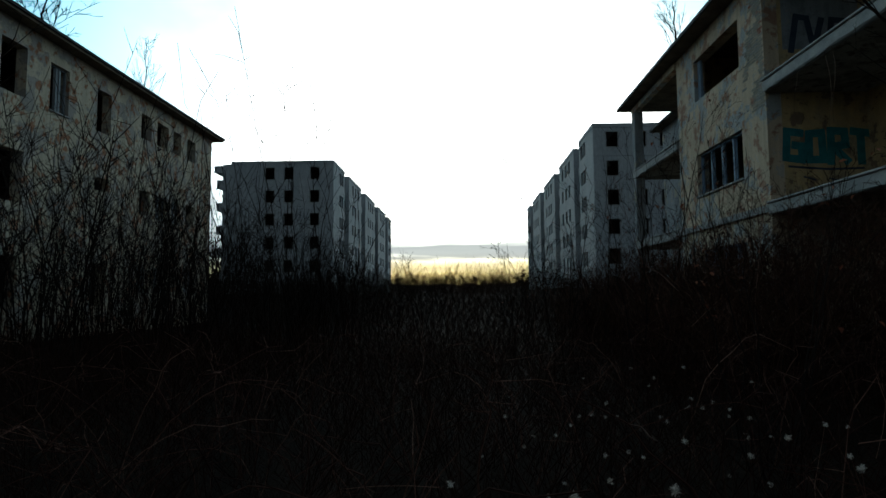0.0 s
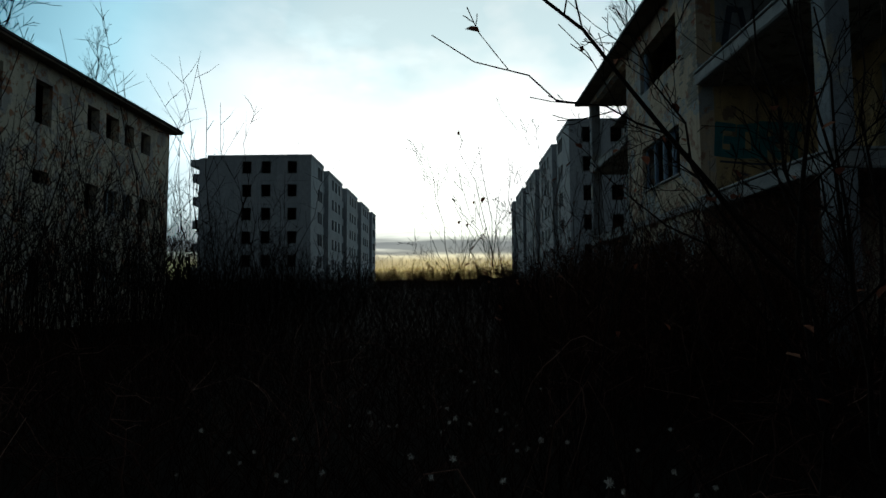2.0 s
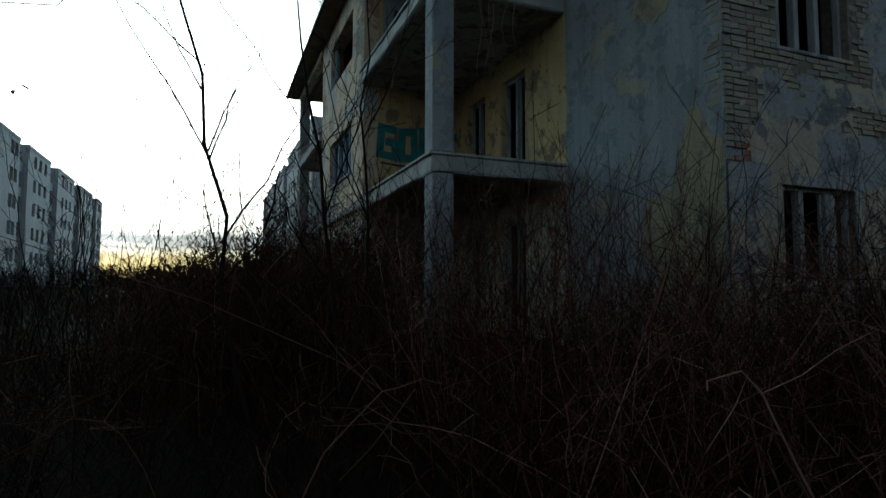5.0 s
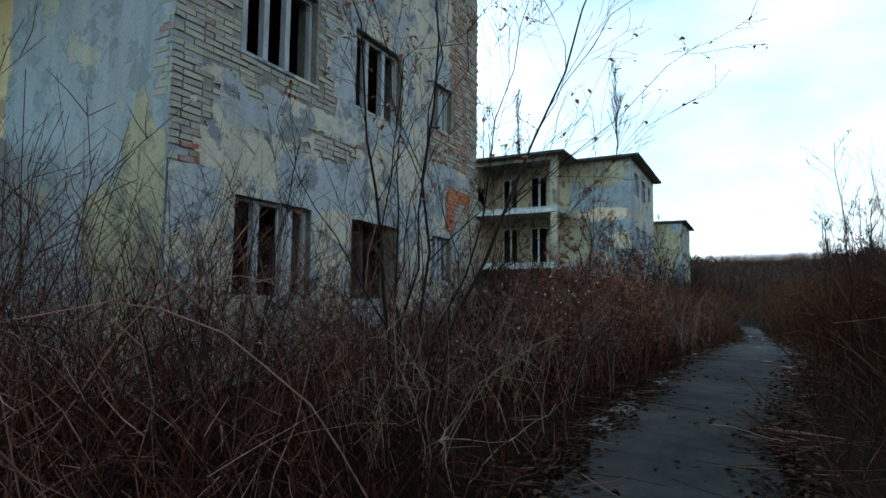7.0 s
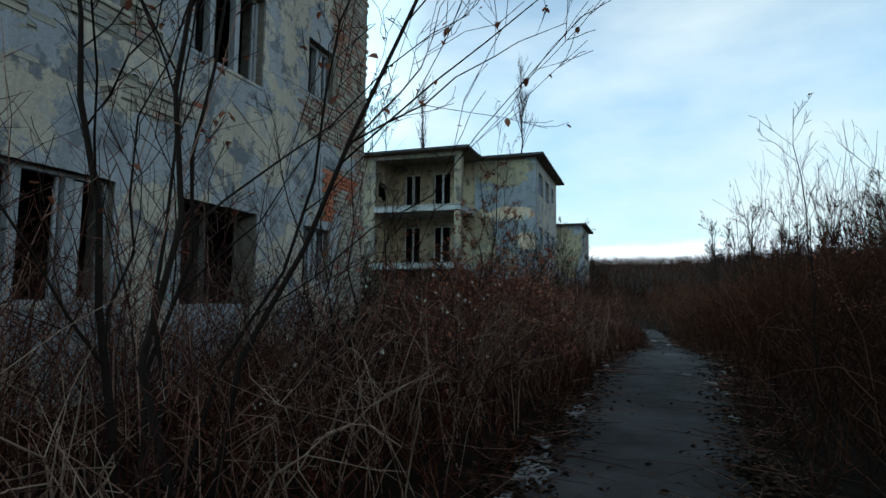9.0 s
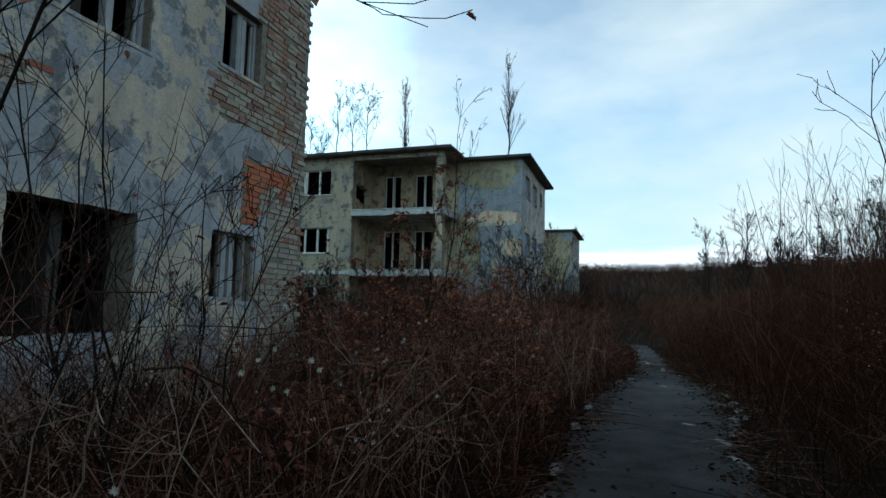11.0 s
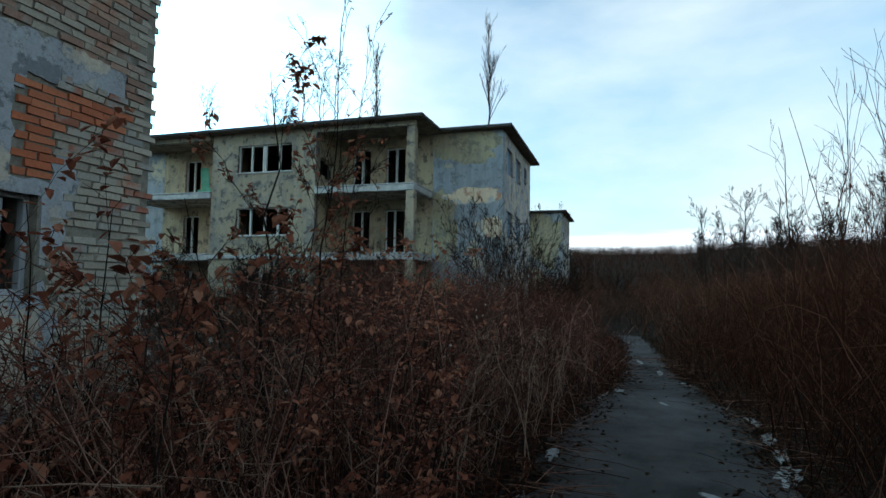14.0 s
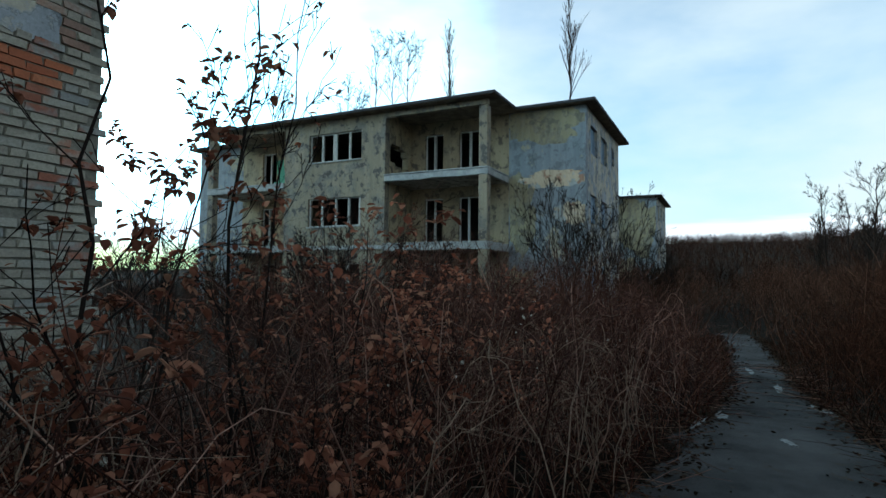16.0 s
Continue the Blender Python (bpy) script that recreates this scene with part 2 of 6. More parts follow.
M_PLASTER = plaster("flaking render", (0.425, 0.378, 0.305), (0.295, 0.315, 0.337), (0.172, 0.184, 0.200))
M_PLASTER_A = plaster("flaking render, east house", (0.62, 0.53, 0.40), (0.42, 0.38, 0.34), (0.40, 0.19, 0.11), 0.47, 0.50, (11, 3, 7))
M_BLUE = plaster("blue-grey render", (0.37, 0.335, 0.265), (0.275, 0.298, 0.318), (0.225, 0.245, 0.262), 0.57, 0.61, (3, 9, 1))
M_YELLOW = plaster("ochre loggia render", (0.56, 0.39, 0.19), (0.43, 0.33, 0.20), (0.25, 0.17, 0.11), 0.40, 0.52, (5, 2, 4))
M_LOGGIA = plaster("faded cream loggia render", (0.36, 0.28, 0.18), (0.28, 0.23, 0.16), (0.15, 0.12, 0.09), 0.40, 0.52, (7, 2, 1))
M_OCHRE = plaster("cream house render", (0.275, 0.228, 0.165), (0.20, 0.18, 0.155), (0.10, 0.092, 0.083), 0.42, 0.50, (2, 6, 4))
M_MIX = plaster("patched end-wall render", (0.40, 0.355, 0.26), (0.255, 0.285, 0.31), (0.19, 0.205, 0.225), 0.59, 0.62, (8, 1.5, 3.2), 0.5)
M_FRONT = plaster("salmon front render", (0.62, 0.48, 0.34), (0.42, 0.43, 0.42), (0.42, 0.24, 0.165), 0.44, 0.48, (4, 7, 2))
M_OLIVE = plaster("old ochre undercoat", (0.34, 0.295, 0.19), (0.29, 0.265, 0.20), (0.21, 0.19, 0.15), 0.44, 0.52, (1, 5, 9), 2.0)
M_CONCRETE = plain("weathered concrete", (0.24, 0.25, 0.25), (0.42, 0.41, 0.39), 3.0)
M_PANEL = plain("grey panel concrete", (0.36, 0.385, 0.40), (0.47, 0.485, 0.49), 0.6, fine_scale=9.0, stretch=(1, 1, 0.35))
# Dark colour stands in for the shade inside the recesses between bays.
M_RECESS = plain("panel wall darkened for recess shade", (0.07, 0.07, 0.075), (0.12, 0.12, 0.12), 2.0)
M_MORTAR = plain("sandy mortar", (0.12, 0.108, 0.088), (0.23, 0.21, 0.172), 14.0)
# Near-black render puts the shade of unlit rooms into the colour.
M_DARKROOM = plain("inner render darkened for unlit rooms", (0.025, 0.023, 0.021), (0.07, 0.064, 0.058), 1.5)
M_ROOF = plain("black roofing felt", (0.018, 0.018, 0.02), (0.045, 0.045, 0.05), 2.0)
M_SOFFIT = plain("stained soffit boards", (0.09, 0.065, 0.045), (0.22, 0.17, 0.12), 2.2)
M_CEILING = plaster("peeling loggia ceiling", (0.31, 0.27, 0.225), (0.20, 0.16, 0.125), (0.11, 0.078, 0.055), 0.44, 0.50, (6, 4, 2), 0.9)
M_WOOD = plain("grey weathered frame wood", (0.20, 0.22, 0.24), (0.36, 0.38, 0.40), 9.0, stretch=(1, 1, 0.15))
M_FRAME = plain("pale weathered frame wood", (0.20, 0.21, 0.22), (0.36, 0.37, 0.38), 9.0, stretch=(1, 1, 0.2))
M_WHITE = plain("chipped white frame paint", (0.33, 0.33, 0.30), (0.58, 0.57, 0.53), 9.0)
M_BLUEPAINT = plain("flaking blue frame paint", (0.16, 0.25, 0.36), (0.30, 0.38, 0.46), 7.0, stretch=(1, 1, 0.3))
M_BRICK = brick_material("limewashed brick", 0.79)
M_BRICK_TAN = brick_material("tan limewashed brick", 0.82)
M_BRICK_WARM = brick_material("weathered brown brick", 0.66, ((0.23, 0.12, 0.088), (0.31, 0.175, 0.125), (0.20, 0.13, 0.105)))
M_BRICK_RED = brick_material("bare orange brick", 0.10, ((0.36, 0.105, 0.05), (0.43, 0.155, 0.08), (0.31, 0.09, 0.045)))
M_TEAL = plain("teal spray paint", (0.015, 0.13, 0.14), (0.03, 0.24, 0.24), 4.0, 0.6)
M_NAVY = plain("dark spray paint", (0.02, 0.035, 0.06), (0.05, 0.07, 0.10), 4.0, 0.6)
M_GREEN = plain("green wall paint", (0.05, 0.25, 0.16), (0.10, 0.36, 0.24), 3.0, 0.7)
M_ORANGE = plain("faded orange wall paint", (0.45, 0.14, 0.06), (0.55, 0.24, 0.12), 3.0, 0.7)
# Near-black stem tones put the brush's self-shade and dark gaps into colour.
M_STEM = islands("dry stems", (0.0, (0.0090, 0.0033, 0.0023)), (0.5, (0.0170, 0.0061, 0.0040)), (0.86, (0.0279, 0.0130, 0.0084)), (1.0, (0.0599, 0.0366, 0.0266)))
M_STEM_GREY = islands("grey dry stems", (0.0, (0.022, 0.0092, 0.0072)), (0.55, (0.060, 0.026, 0.020)), (0.88, (0.165, 0.082, 0.062)), (1.0, (0.32, 0.19, 0.145)))
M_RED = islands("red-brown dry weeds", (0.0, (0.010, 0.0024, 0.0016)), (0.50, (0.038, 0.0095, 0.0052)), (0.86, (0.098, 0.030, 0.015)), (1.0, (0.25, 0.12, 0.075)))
# Darker copy of the red-brown weeds, offsetting the bright north light on them.
M_BROWN = islands("darkened copy of red-brown weeds", (0.0, (0.008, 0.0030, 0.0020)), (0.5, (0.022, 0.0078, 0.0046)), (0.88, (0.055, 0.021, 0.012)), (1.0, (0.145, 0.072, 0.046)))
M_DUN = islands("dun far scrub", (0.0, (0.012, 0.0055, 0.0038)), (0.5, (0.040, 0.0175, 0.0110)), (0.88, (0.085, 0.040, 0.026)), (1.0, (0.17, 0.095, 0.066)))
M_BARK = islands("dark bark", (0.0, (0.0075, 0.0054, 0.0048)), (1.0, (0.022, 0.0165, 0.0140)))
M_LEAF = islands("withered leaves", (0.0, (0.105, 0.035, 0.023)), (0.6, (0.25, 0.087, 0.053)), (1.0, (0.38, 0.185, 0.12)))
M_LITTER = islands("rotting leaf litter", (0.0, (0.010, 0.006, 0.004)), (0.7, (0.030, 0.016, 0.010)), (1.0, (0.075, 0.046, 0.030)))
M_FLUFF = islands("white seed fluff", (0.0, (0.45, 0.43, 0.39)), (1.0, (0.72, 0.69, 0.64)))
M_STRAW = islands("pale straw", (0.0, (0.12, 0.076, 0.055)), (1.0, (0.29, 0.205, 0.155)))


def ground_material():
    m, n, l, b = material("leaf-littered soil", 0.95)
    b.inputs["Specular IOR Level"].default_value = 0.03
    p = coords(n, l)
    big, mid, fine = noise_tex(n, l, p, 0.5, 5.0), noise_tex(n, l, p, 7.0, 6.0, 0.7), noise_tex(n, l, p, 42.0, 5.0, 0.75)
    # Near-black soil tones put the yard's deep shade into the colour.
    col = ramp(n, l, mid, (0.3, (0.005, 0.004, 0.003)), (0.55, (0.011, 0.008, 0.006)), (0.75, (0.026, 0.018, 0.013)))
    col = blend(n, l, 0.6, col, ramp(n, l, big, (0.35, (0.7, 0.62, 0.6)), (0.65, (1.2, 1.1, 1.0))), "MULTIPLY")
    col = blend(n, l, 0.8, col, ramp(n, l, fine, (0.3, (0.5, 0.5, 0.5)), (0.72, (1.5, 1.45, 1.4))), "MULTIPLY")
    l.new(col, b.inputs["Base Color"])
    relief(n, l, b, fine, 0.8, 0.03)
    return m


def asphalt_material():
    m, n, l, b = material("worn asphalt", 0.95)
    b.inputs["Specular IOR Level"].default_value = 0.08
    p = coords(n, l)
    big, mid, fine = noise_tex(n, l, p, 0.9, 6.0, 0.65), noise_tex(n, l, p, 5.0, 7.0, 0.7), noise_tex(n, l, p, 110.0, 3.0, 0.8)
    col = ramp(n, l, big, (0.34, (0.0135, 0.0122, 0.0125)), (0.64, (0.052, 0.0475, 0.0485)))
    litter = ramp(n, l, mid, (0.60, (0, 0, 0)), (0.66, (1, 1, 1)))
    col = blend(n, l, litter, col, (0.040, 0.028, 0.021))
    col = blend(n, l, 0.8, col, ramp(n, l, fine, (0.3, (0.55, 0.55, 0.55)), (0.7, (1.45, 1.45, 1.45))), "MULTIPLY")
    l.new(col, b.inputs["Base Color"])
    relief(n, l, b, fine, 0.6, 0.006)
    return m



def let_light_through(m, share):
    n, l = m.node_tree.nodes, m.node_tree.links
    b, out = n["Principled BSDF"], n["Material Output"]
    t, mix = n.new("ShaderNodeBsdfTranslucent"), n.new("ShaderNodeMixShader")
    mix.inputs[0].default_value = share
    l.new(b.inputs["Base Color"].links[0].from_socket, t.inputs["Color"])
    l.new(b.outputs[0], mix.inputs[1]); l.new(t.outputs[0], mix.inputs[2]); l.new(mix.outputs[0], out.inputs["Surface"])


let_light_through(M_LEAF, 0.4)
let_light_through(M_FLUFF, 0.35)
M_GROUND, M_ASPHALT = ground_material(), asphalt_material()
# Pale tone puts the sky's reflection off flat patches into the colour.
M_CRUST = plain("crust paled for reflected sky", (0.07, 0.07, 0.072), (0.19, 0.19, 0.195), 7.0, bump=0.15)

# ---------------------------------------------------------------- mesh helpers
def mesh_object(name, verts, faces, mat, parent=None, label="", smooth=False):
    me = bpy.data.meshes.new(name)
    me.from_pydata([tuple(v) for v in verts], [], faces)
    me.materials.append(mat)
    if smooth:
        me.shade_smooth()
    ob = new(name, me)
    if parent is not None:
        ob.parent = parent
    if label:
        tagged(ob, label)
    return ob


def part(name, bm, mat, parent, label=""):
    me = bpy.data.meshes.new(name)
    bm.to_mesh(me)
    bm.free()
    me.materials.append(mat)
    ob = new(name, me)
    ob.parent = parent
    if label:
        tagged(ob, label)
    return ob


def add_box(bm, x0, y0, z0, x1, y1, z1, bevel=0.0):
    r = bmesh.ops.create_cube(bm, size=1.0, matrix=Matrix.LocRotScale(((x0 + x1) / 2, (y0 + y1) / 2, (z0 + z1) / 2), None, (x1 - x0, y1 - y0, z1 - z0)))
    if bevel:
        edges = {e for v in r["verts"] for e in v.link_edges}
        bmesh.ops.bevel(bm, geom=list(edges), offset=bevel, segments=1, affect="EDGES")


def box_part(name, dims, mat, parent, label="", bevel=0.0):
    bm = bmesh.new()
    add_box(bm, *dims, bevel)
    return part(name, bm, mat, parent, label)


def wall_mesh(axis, c, depth, u0, u1, z0, z1, holes):
    """A wall of that depth with openings. axis 'x': it stands in a plane of constant x and u runs along y. depth may be negative."""
    us = sorted({u0, u1, *(h[0] for h in holes), *(h[1] for h in holes)})
    zs = sorted({z0, z1, *(h[2] for h in holes), *(h[3] for h in holes)})
    us, zs = [u for u in us if u0 <= u <= u1], [z for z in zs if z0 <= z <= z1]
    nu, nz = len(us) - 1, len(zs) - 1
    def solid(i, j):
        if not (0 <= i < nu and 0 <= j < nz):
            return False
        a, b = (us[i] + us[i + 1]) / 2, (zs[j] + zs[j + 1]) / 2
        return not any(h[0] < a < h[1] and h[2] < b < h[3] for h in holes)
    V, F = [], []
    def p(u, z, d):
        return (c + d, u, z) if axis == "x" else (u, c + d, z)
    def quad(*q):
        k = len(V)
        V.extend(q)
        F.append((k, k + 1, k + 2, k + 3))
    for i in range(nu):
        for j in range(nz):
            if not solid(i, j):
                continue
            a, b, e, f = us[i], us[i + 1], zs[j], zs[j + 1]
            for d in (0.0, depth):
                quad(p(a, e, d), p(b, e, d), p(b, f, d), p(a, f, d))
            if not solid(i - 1, j): quad(p(a, e, 0), p(a, f, 0), p(a, f, depth), p(a, e, depth))
            if not solid(i + 1, j): quad(p(b, e, 0), p(b, f, 0), p(b, f, depth), p(b, e, depth))
            if not solid(i, j - 1): quad(p(a, e, 0), p(b, e, 0), p(b, e, depth), p(a, e, depth))
            if not solid(i, j + 1): quad(p(a, f, 0), p(b, f, 0), p(b, f, depth), p(a, f, depth))
    return V, F


def wall_part(name, axis, c, depth, u0, u1, z0, z1, holes, mat, parent, label=""):
    V, F = wall_mesh(axis, c, depth, u0, u1, z0, z1, holes)
    ob = mesh_object(name, V, F, mat, parent, label)
    bm = bmesh.new()
    bm.from_mesh(ob.data)
    bmesh.ops.remove_doubles(bm, verts=bm.verts, dist=0.0005)
    bmesh.ops.recalc_face_normals(bm, faces=bm.faces)
    bm.to_mesh(ob.data)
    bm.free()
    return ob


def polygon_part(name, outline, z0, z1, mat, parent, label=""):
    bm = bmesh.new()
    f = bm.faces.new([bm.verts.new((x, y, z0)) for x, y in outline])
    r = bmesh.ops.extrude_face_region(bm, geom=[f])
    bmesh.ops.translate(bm, verts=[v for v in r["geom"] if isinstance(v, bmesh.types.BMVert)], vec=(0, 0, z1 - z0))
    bmesh.ops.recalc_face_normals(bm, faces=bm.faces)
    return part(name, bm, mat, parent, label)


def window_unit(parent, axis, c, side, u0, u1, z0, z1, lights, mat, rng, leaf=True, label="", sill=None, out=0.06):
    """A frame with posts set in the reveal, and the remains of casements. side: +1 or -1, the way inwards."""
    d0, d1 = sorted((c + side * 0.12, c + side * 0.20))
    def bar(bm, a, b, e, f, g=0.0):
        if axis == "x":
            add_box(bm, d0 - g, a, e, d1 + g, b, f, 0.006)
        else:
            add_box(bm, a, d0 - g, e, b, d1 + g, f, 0.006)
    t = 0.055
    bm = bmesh.new()
    bar(bm, u0, u0 + t, z0, z1); bar(bm, u1 - t, u1, z0, z1)
    bar(bm, u0 + t, u1 - t, z1 - t, z1); bar(bm, u0 + t, u1 - t, z0, z0 + t)
    unit = part("window", bm, mat, parent, label)
    w = (u1 - u0) / lights
    for k in range(1, lights):
        bm = bmesh.new()
        x = u0 + k * w + rng.uniform(-0.04, 0.04)
        bar(bm, x - 0.045, x + 0.045, z0 + t, z1 - t, 0.012)
        part("post", bm, mat, unit)
    for k in range(lights):
        if lights > 1 and rng.random() < 0.4:
            bm = bmesh.new()
            x = u0 + (k + 1) * w - 0.085 if k < lights - 1 else u1 - t - 0.04
            bar(bm, x, x + 0.032, z0 + t, z1 - t - 0.01, -0.02)
            part("stile", bm, mat, unit)
    if leaf:
        bm = bmesh.new()
        k = rng.randrange(lights)
        a, b = u0 + k * w + 0.07, u0 + k * w + 0.07 + min(0.09, w * 0.3)
        bar(bm, a, b, z0 + t, z1 - t - 0.02, 0.02)
        part("casement", bm, mat, unit)
    bm = bmesh.new()
    s0, s1 = sorted((c - side * out, c + side * 0.12))
    if axis == "x":
        add_box(bm, s0, u0 - 0.04, z0 - 0.05, s1, u1 + 0.04, z0 + 0.004, 0.01)
    else:
        add_box(bm, u0 - 0.04, s0, z0 - 0.05, u1 + 0.04, s1, z0 + 0.004, 0.01)
    part("sill", bm, sill or M_CONCRETE, unit)
    return unit

# ---------------------------------------------------------------- ground and path
def smooth(a, b, x):
    t = np.clip((np.asarray(x, dtype=float) - a) / (b - a), 0, 1)
    return t * t * (3 - 2 * t)


def ground_z(x, y):
    x, y = np.asarray(x, dtype=float), np.asarray(y, dtype=float)
    z = -0.48 + 0.48 * smooth(4.5, 12.0, x)
    z = z + 12.0 * smooth(38, 190, x) * smooth(140, 40, y)
    z = z + 1.6 * smooth(2.5, 40, -y) * smooth(2, 16, x)
    z = z + 1.5 * smooth(26, 62, y) + 3.6 * smooth(95, 230, y)
    off_path = smooth(1.2, 2.6, np.abs(y - path_mid(x))) * smooth(-2, 6, x)
    return z + 0.07 * np.sin(x * 1.3 + y * 0.7) * np.sin(y * 1.1 - x * 0.4) * off_path


def path_edge(x, stations, offsets):
    x = np.asarray(x, dtype=float)
    return sum(np.interp(x + d, stations, offsets) for d in (-0.7, -0.35, 0.0, 0.35, 0.7)) / 5


def path_north(x):
    return path_edge(x, [4, 10, 13, 16, 18.5, 20.5, 22.2, 26, 30, 40], [1.60, 1.42, 1.42, 1.46, 1.45, 1.22, 0.85, 0.82, 0.97, 1.75])


def path_south(x):
    return path_edge(x, [4, 10.5, 12, 14, 16, 17.5, 20.5, 22.3, 24, 30, 36, 40], [0.30, 0.25, 0.18, -0.10, -0.18, -0.45, -0.55, -0.22, -0.08, 0.0, 0.65, 1.10])


def path_mid(x):
    return 0.5 * (path_north(x) + path_south(x))


def path_half(x):
    x = np.asarray(x, dtype=float)
    return 0.5 * (path_north(x) - path_south(x)) + 0.03 * np.sin(x * 4.3 + 1)


def grid_lines(lo, hi, fine_lo, fine_hi, fine, growth=1.25):
    mid = list(np.arange(fine_lo, fine_hi + 1e-6, fine))
    left, right, s = [], [], fine
    x = fine_lo
    while x > lo:
        s *= growth
        x -= s
        left.append(max(x, lo))
    x, s = fine_hi, fine
    while x < hi:
        s *= growth
        x += s
        right.append(min(x, hi))
    return np.array(left[::-1] + mid + right)


gx, gy = grid_lines(-2500, 2500, -14, 42, 0.35), grid_lines(-2500, 2500, -12, 14, 0.35)
GX, GY = np.meshgrid(gx, gy, indexing="ij")
GZ = ground_z(GX, GY)
idx = np.arange(GX.size).reshape(GX.shape)
quads = np.stack([idx[:-1, :-1], idx[1:, :-1], idx[1:, 1:], idx[:-1, 1:]], -1).reshape(-1, 4)


def quick_mesh(name, verts, quads, mat, smooth_shade=False):
    """A mesh object straight from arrays of corners and four-sided faces."""
    me = bpy.data.meshes.new(name)
    verts, quads = np.asarray(verts, dtype=np.float32), np.asarray(quads, dtype=np.int32)
    me.vertices.add(len(verts)); me.vertices.foreach_set("co", verts.ravel())
    me.loops.add(quads.size); me.loops.foreach_set("vertex_index", quads.ravel())
    me.polygons.add(len(quads))
    me.polygons.foreach_set("loop_start", np.arange(0, quads.size, 4, dtype=np.int32))
    me.polygons.foreach_set("loop_total", np.full(len(quads), 4, dtype=np.int32))
    me.update(calc_edges=True)
    me.materials.append(mat)
    if smooth_shade:
        me.shade_smooth()
    return new(name, me)


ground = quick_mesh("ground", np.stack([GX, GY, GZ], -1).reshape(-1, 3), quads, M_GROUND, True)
tagged(ground, "soil under dead leaves, darkened for deep shade, rising to a low hill", "ground", kind="structure")

px = np.arange(4.5, 33.0, 0.12)
ps = np.linspace(-1, 1, 17)
PX, PS = np.meshgrid(px, ps, indexing="ij")
ragged = 1 + 0.10 * np.sin(PX * 7.1 + np.sign(PS)) * (np.abs(PS) > 0.95) + 0.08 * np.sin(PX * 2.7 + 2 * np.sign(PS)) * (np.abs(PS) > 0.8)
PY = path_mid(PX) + path_half(PX) * PS * ragged
PZ = ground_z(PX, PY) + 0.030 - 0.05 * (np.abs(PS) > 0.99) + 0.006 * np.sin(PX * 3.1) * np.cos(PS * 5)
pidx = np.arange(PX.size).reshape(PX.shape)
pq = np.stack([pidx[:-1, :-1], pidx[1:, :-1], pidx[1:, 1:], pidx[:-1, 1:]], -1).reshape(-1, 4)
path_ob = quick_mesh("path", np.stack([PX, PY, PZ], -1).reshape(-1, 3), pq, M_ASPHALT, True)
tagged(path_ob, "narrow worn asphalt path with crumbled edges", "path", kind="structure")


# slabs of lifted crust along the path edges, paled to paint in reflected sky
def crust(name, x, y, a, b, turn, seed):
    rng = random.Random(seed)
    bm = bmesh.new()
    n = 22
    ring = []
    for k in range(n):
        t = 2 * math.pi * k / n
        r = rng.uniform(0.55, 1.12)
        u, v = a * r * math.cos(t), b * r * math.sin(t)
        ring.append((x + u * math.cos(turn) - v * math.sin(turn), y + u * math.sin(turn) + v * math.cos(turn)))
    f = bm.faces.new([bm.verts.new((u, v, float(ground_z(u, v)) + 0.034)) for u, v in ring])
    r = bmesh.ops.extrude_face_region(bm, geom=[f])
    bmesh.ops.translate(bm, verts=[v for v in r["geom"] if isinstance(v, bmesh.types.BMVert)], vec=(0, 0, 0.008))
    bmesh.ops.recalc_face_normals(bm, faces=bm.faces)
    me = bpy.data.meshes.new(name)
    bm.to_mesh(me); bm.free()
    me.materials.append(M_CRUST)
    return tagged(new(name, me), "flat flake of crust on the asphalt path, paled for reflected sky", "rubble", "flakes of crust along the path")


for k, (x, y, a, b, turn) in enumerate(((11.75, 1.40, 0.42, 0.13, 0.1), (13.75, 1.36, 0.40, 0.10, 0.0), (11.0, 1.42, 0.30, 0.10, 0.2), (14.8, 1.36, 0.26, 0.06, 0.0), (12.4, 1.46, 0.20, 0.07, 0.4),
                                        (19.1, -0.52, 0.35, 0.08, -0.2), (17.9, -0.42, 0.34, 0.09, -0.3), (18.5, -0.50, 0.26, 0.07, -0.2), (16.6, 1.38, 0.34, 0.07, 0.1), (19.9, -0.55, 0.30, 0.07, 0.1),
                                        (17.9, 1.34, 0.24, 0.06, 0.0), (21.5, 0.85, 0.24, 0.06, 0.1), (20.6, 0.3, 0.14, 0.05, 0.4), (22.3, -0.15, 0.30, 0.06, 0.3), (23.6, 0.2, 0.35, 0.05, 0.0), (25.2, 0.5, 0.40, 0.05, 0.1),
                                        (16.4, -0.05, 0.20, 0.06, 0.2), (17.2, 0.2, 0.10, 0.04, 0.9), (15.6, -0.08, 0.25, 0.06, 0.2), (13.9, 0.02, 0.22, 0.06, 0.1), (16.9, -0.25, 0.28, 0.07, -0.3), (21.0, 1.05, 0.30, 0.05, -0.2))):
    crust("crust_flake", x, y, a, b, turn, 40 + k)

# ---------------------------------------------------------------- three-storey houses
S1, S2, SOFFIT = 2.98, 5.98, 8.78
LX_WALL, LX_BACK, LX_EAST = 0.09, 2.48, 10.13
LY = dict(col_s=3.34, wall_s=8.20, wall_n=13.85, col_n=18.95, north=22.30)


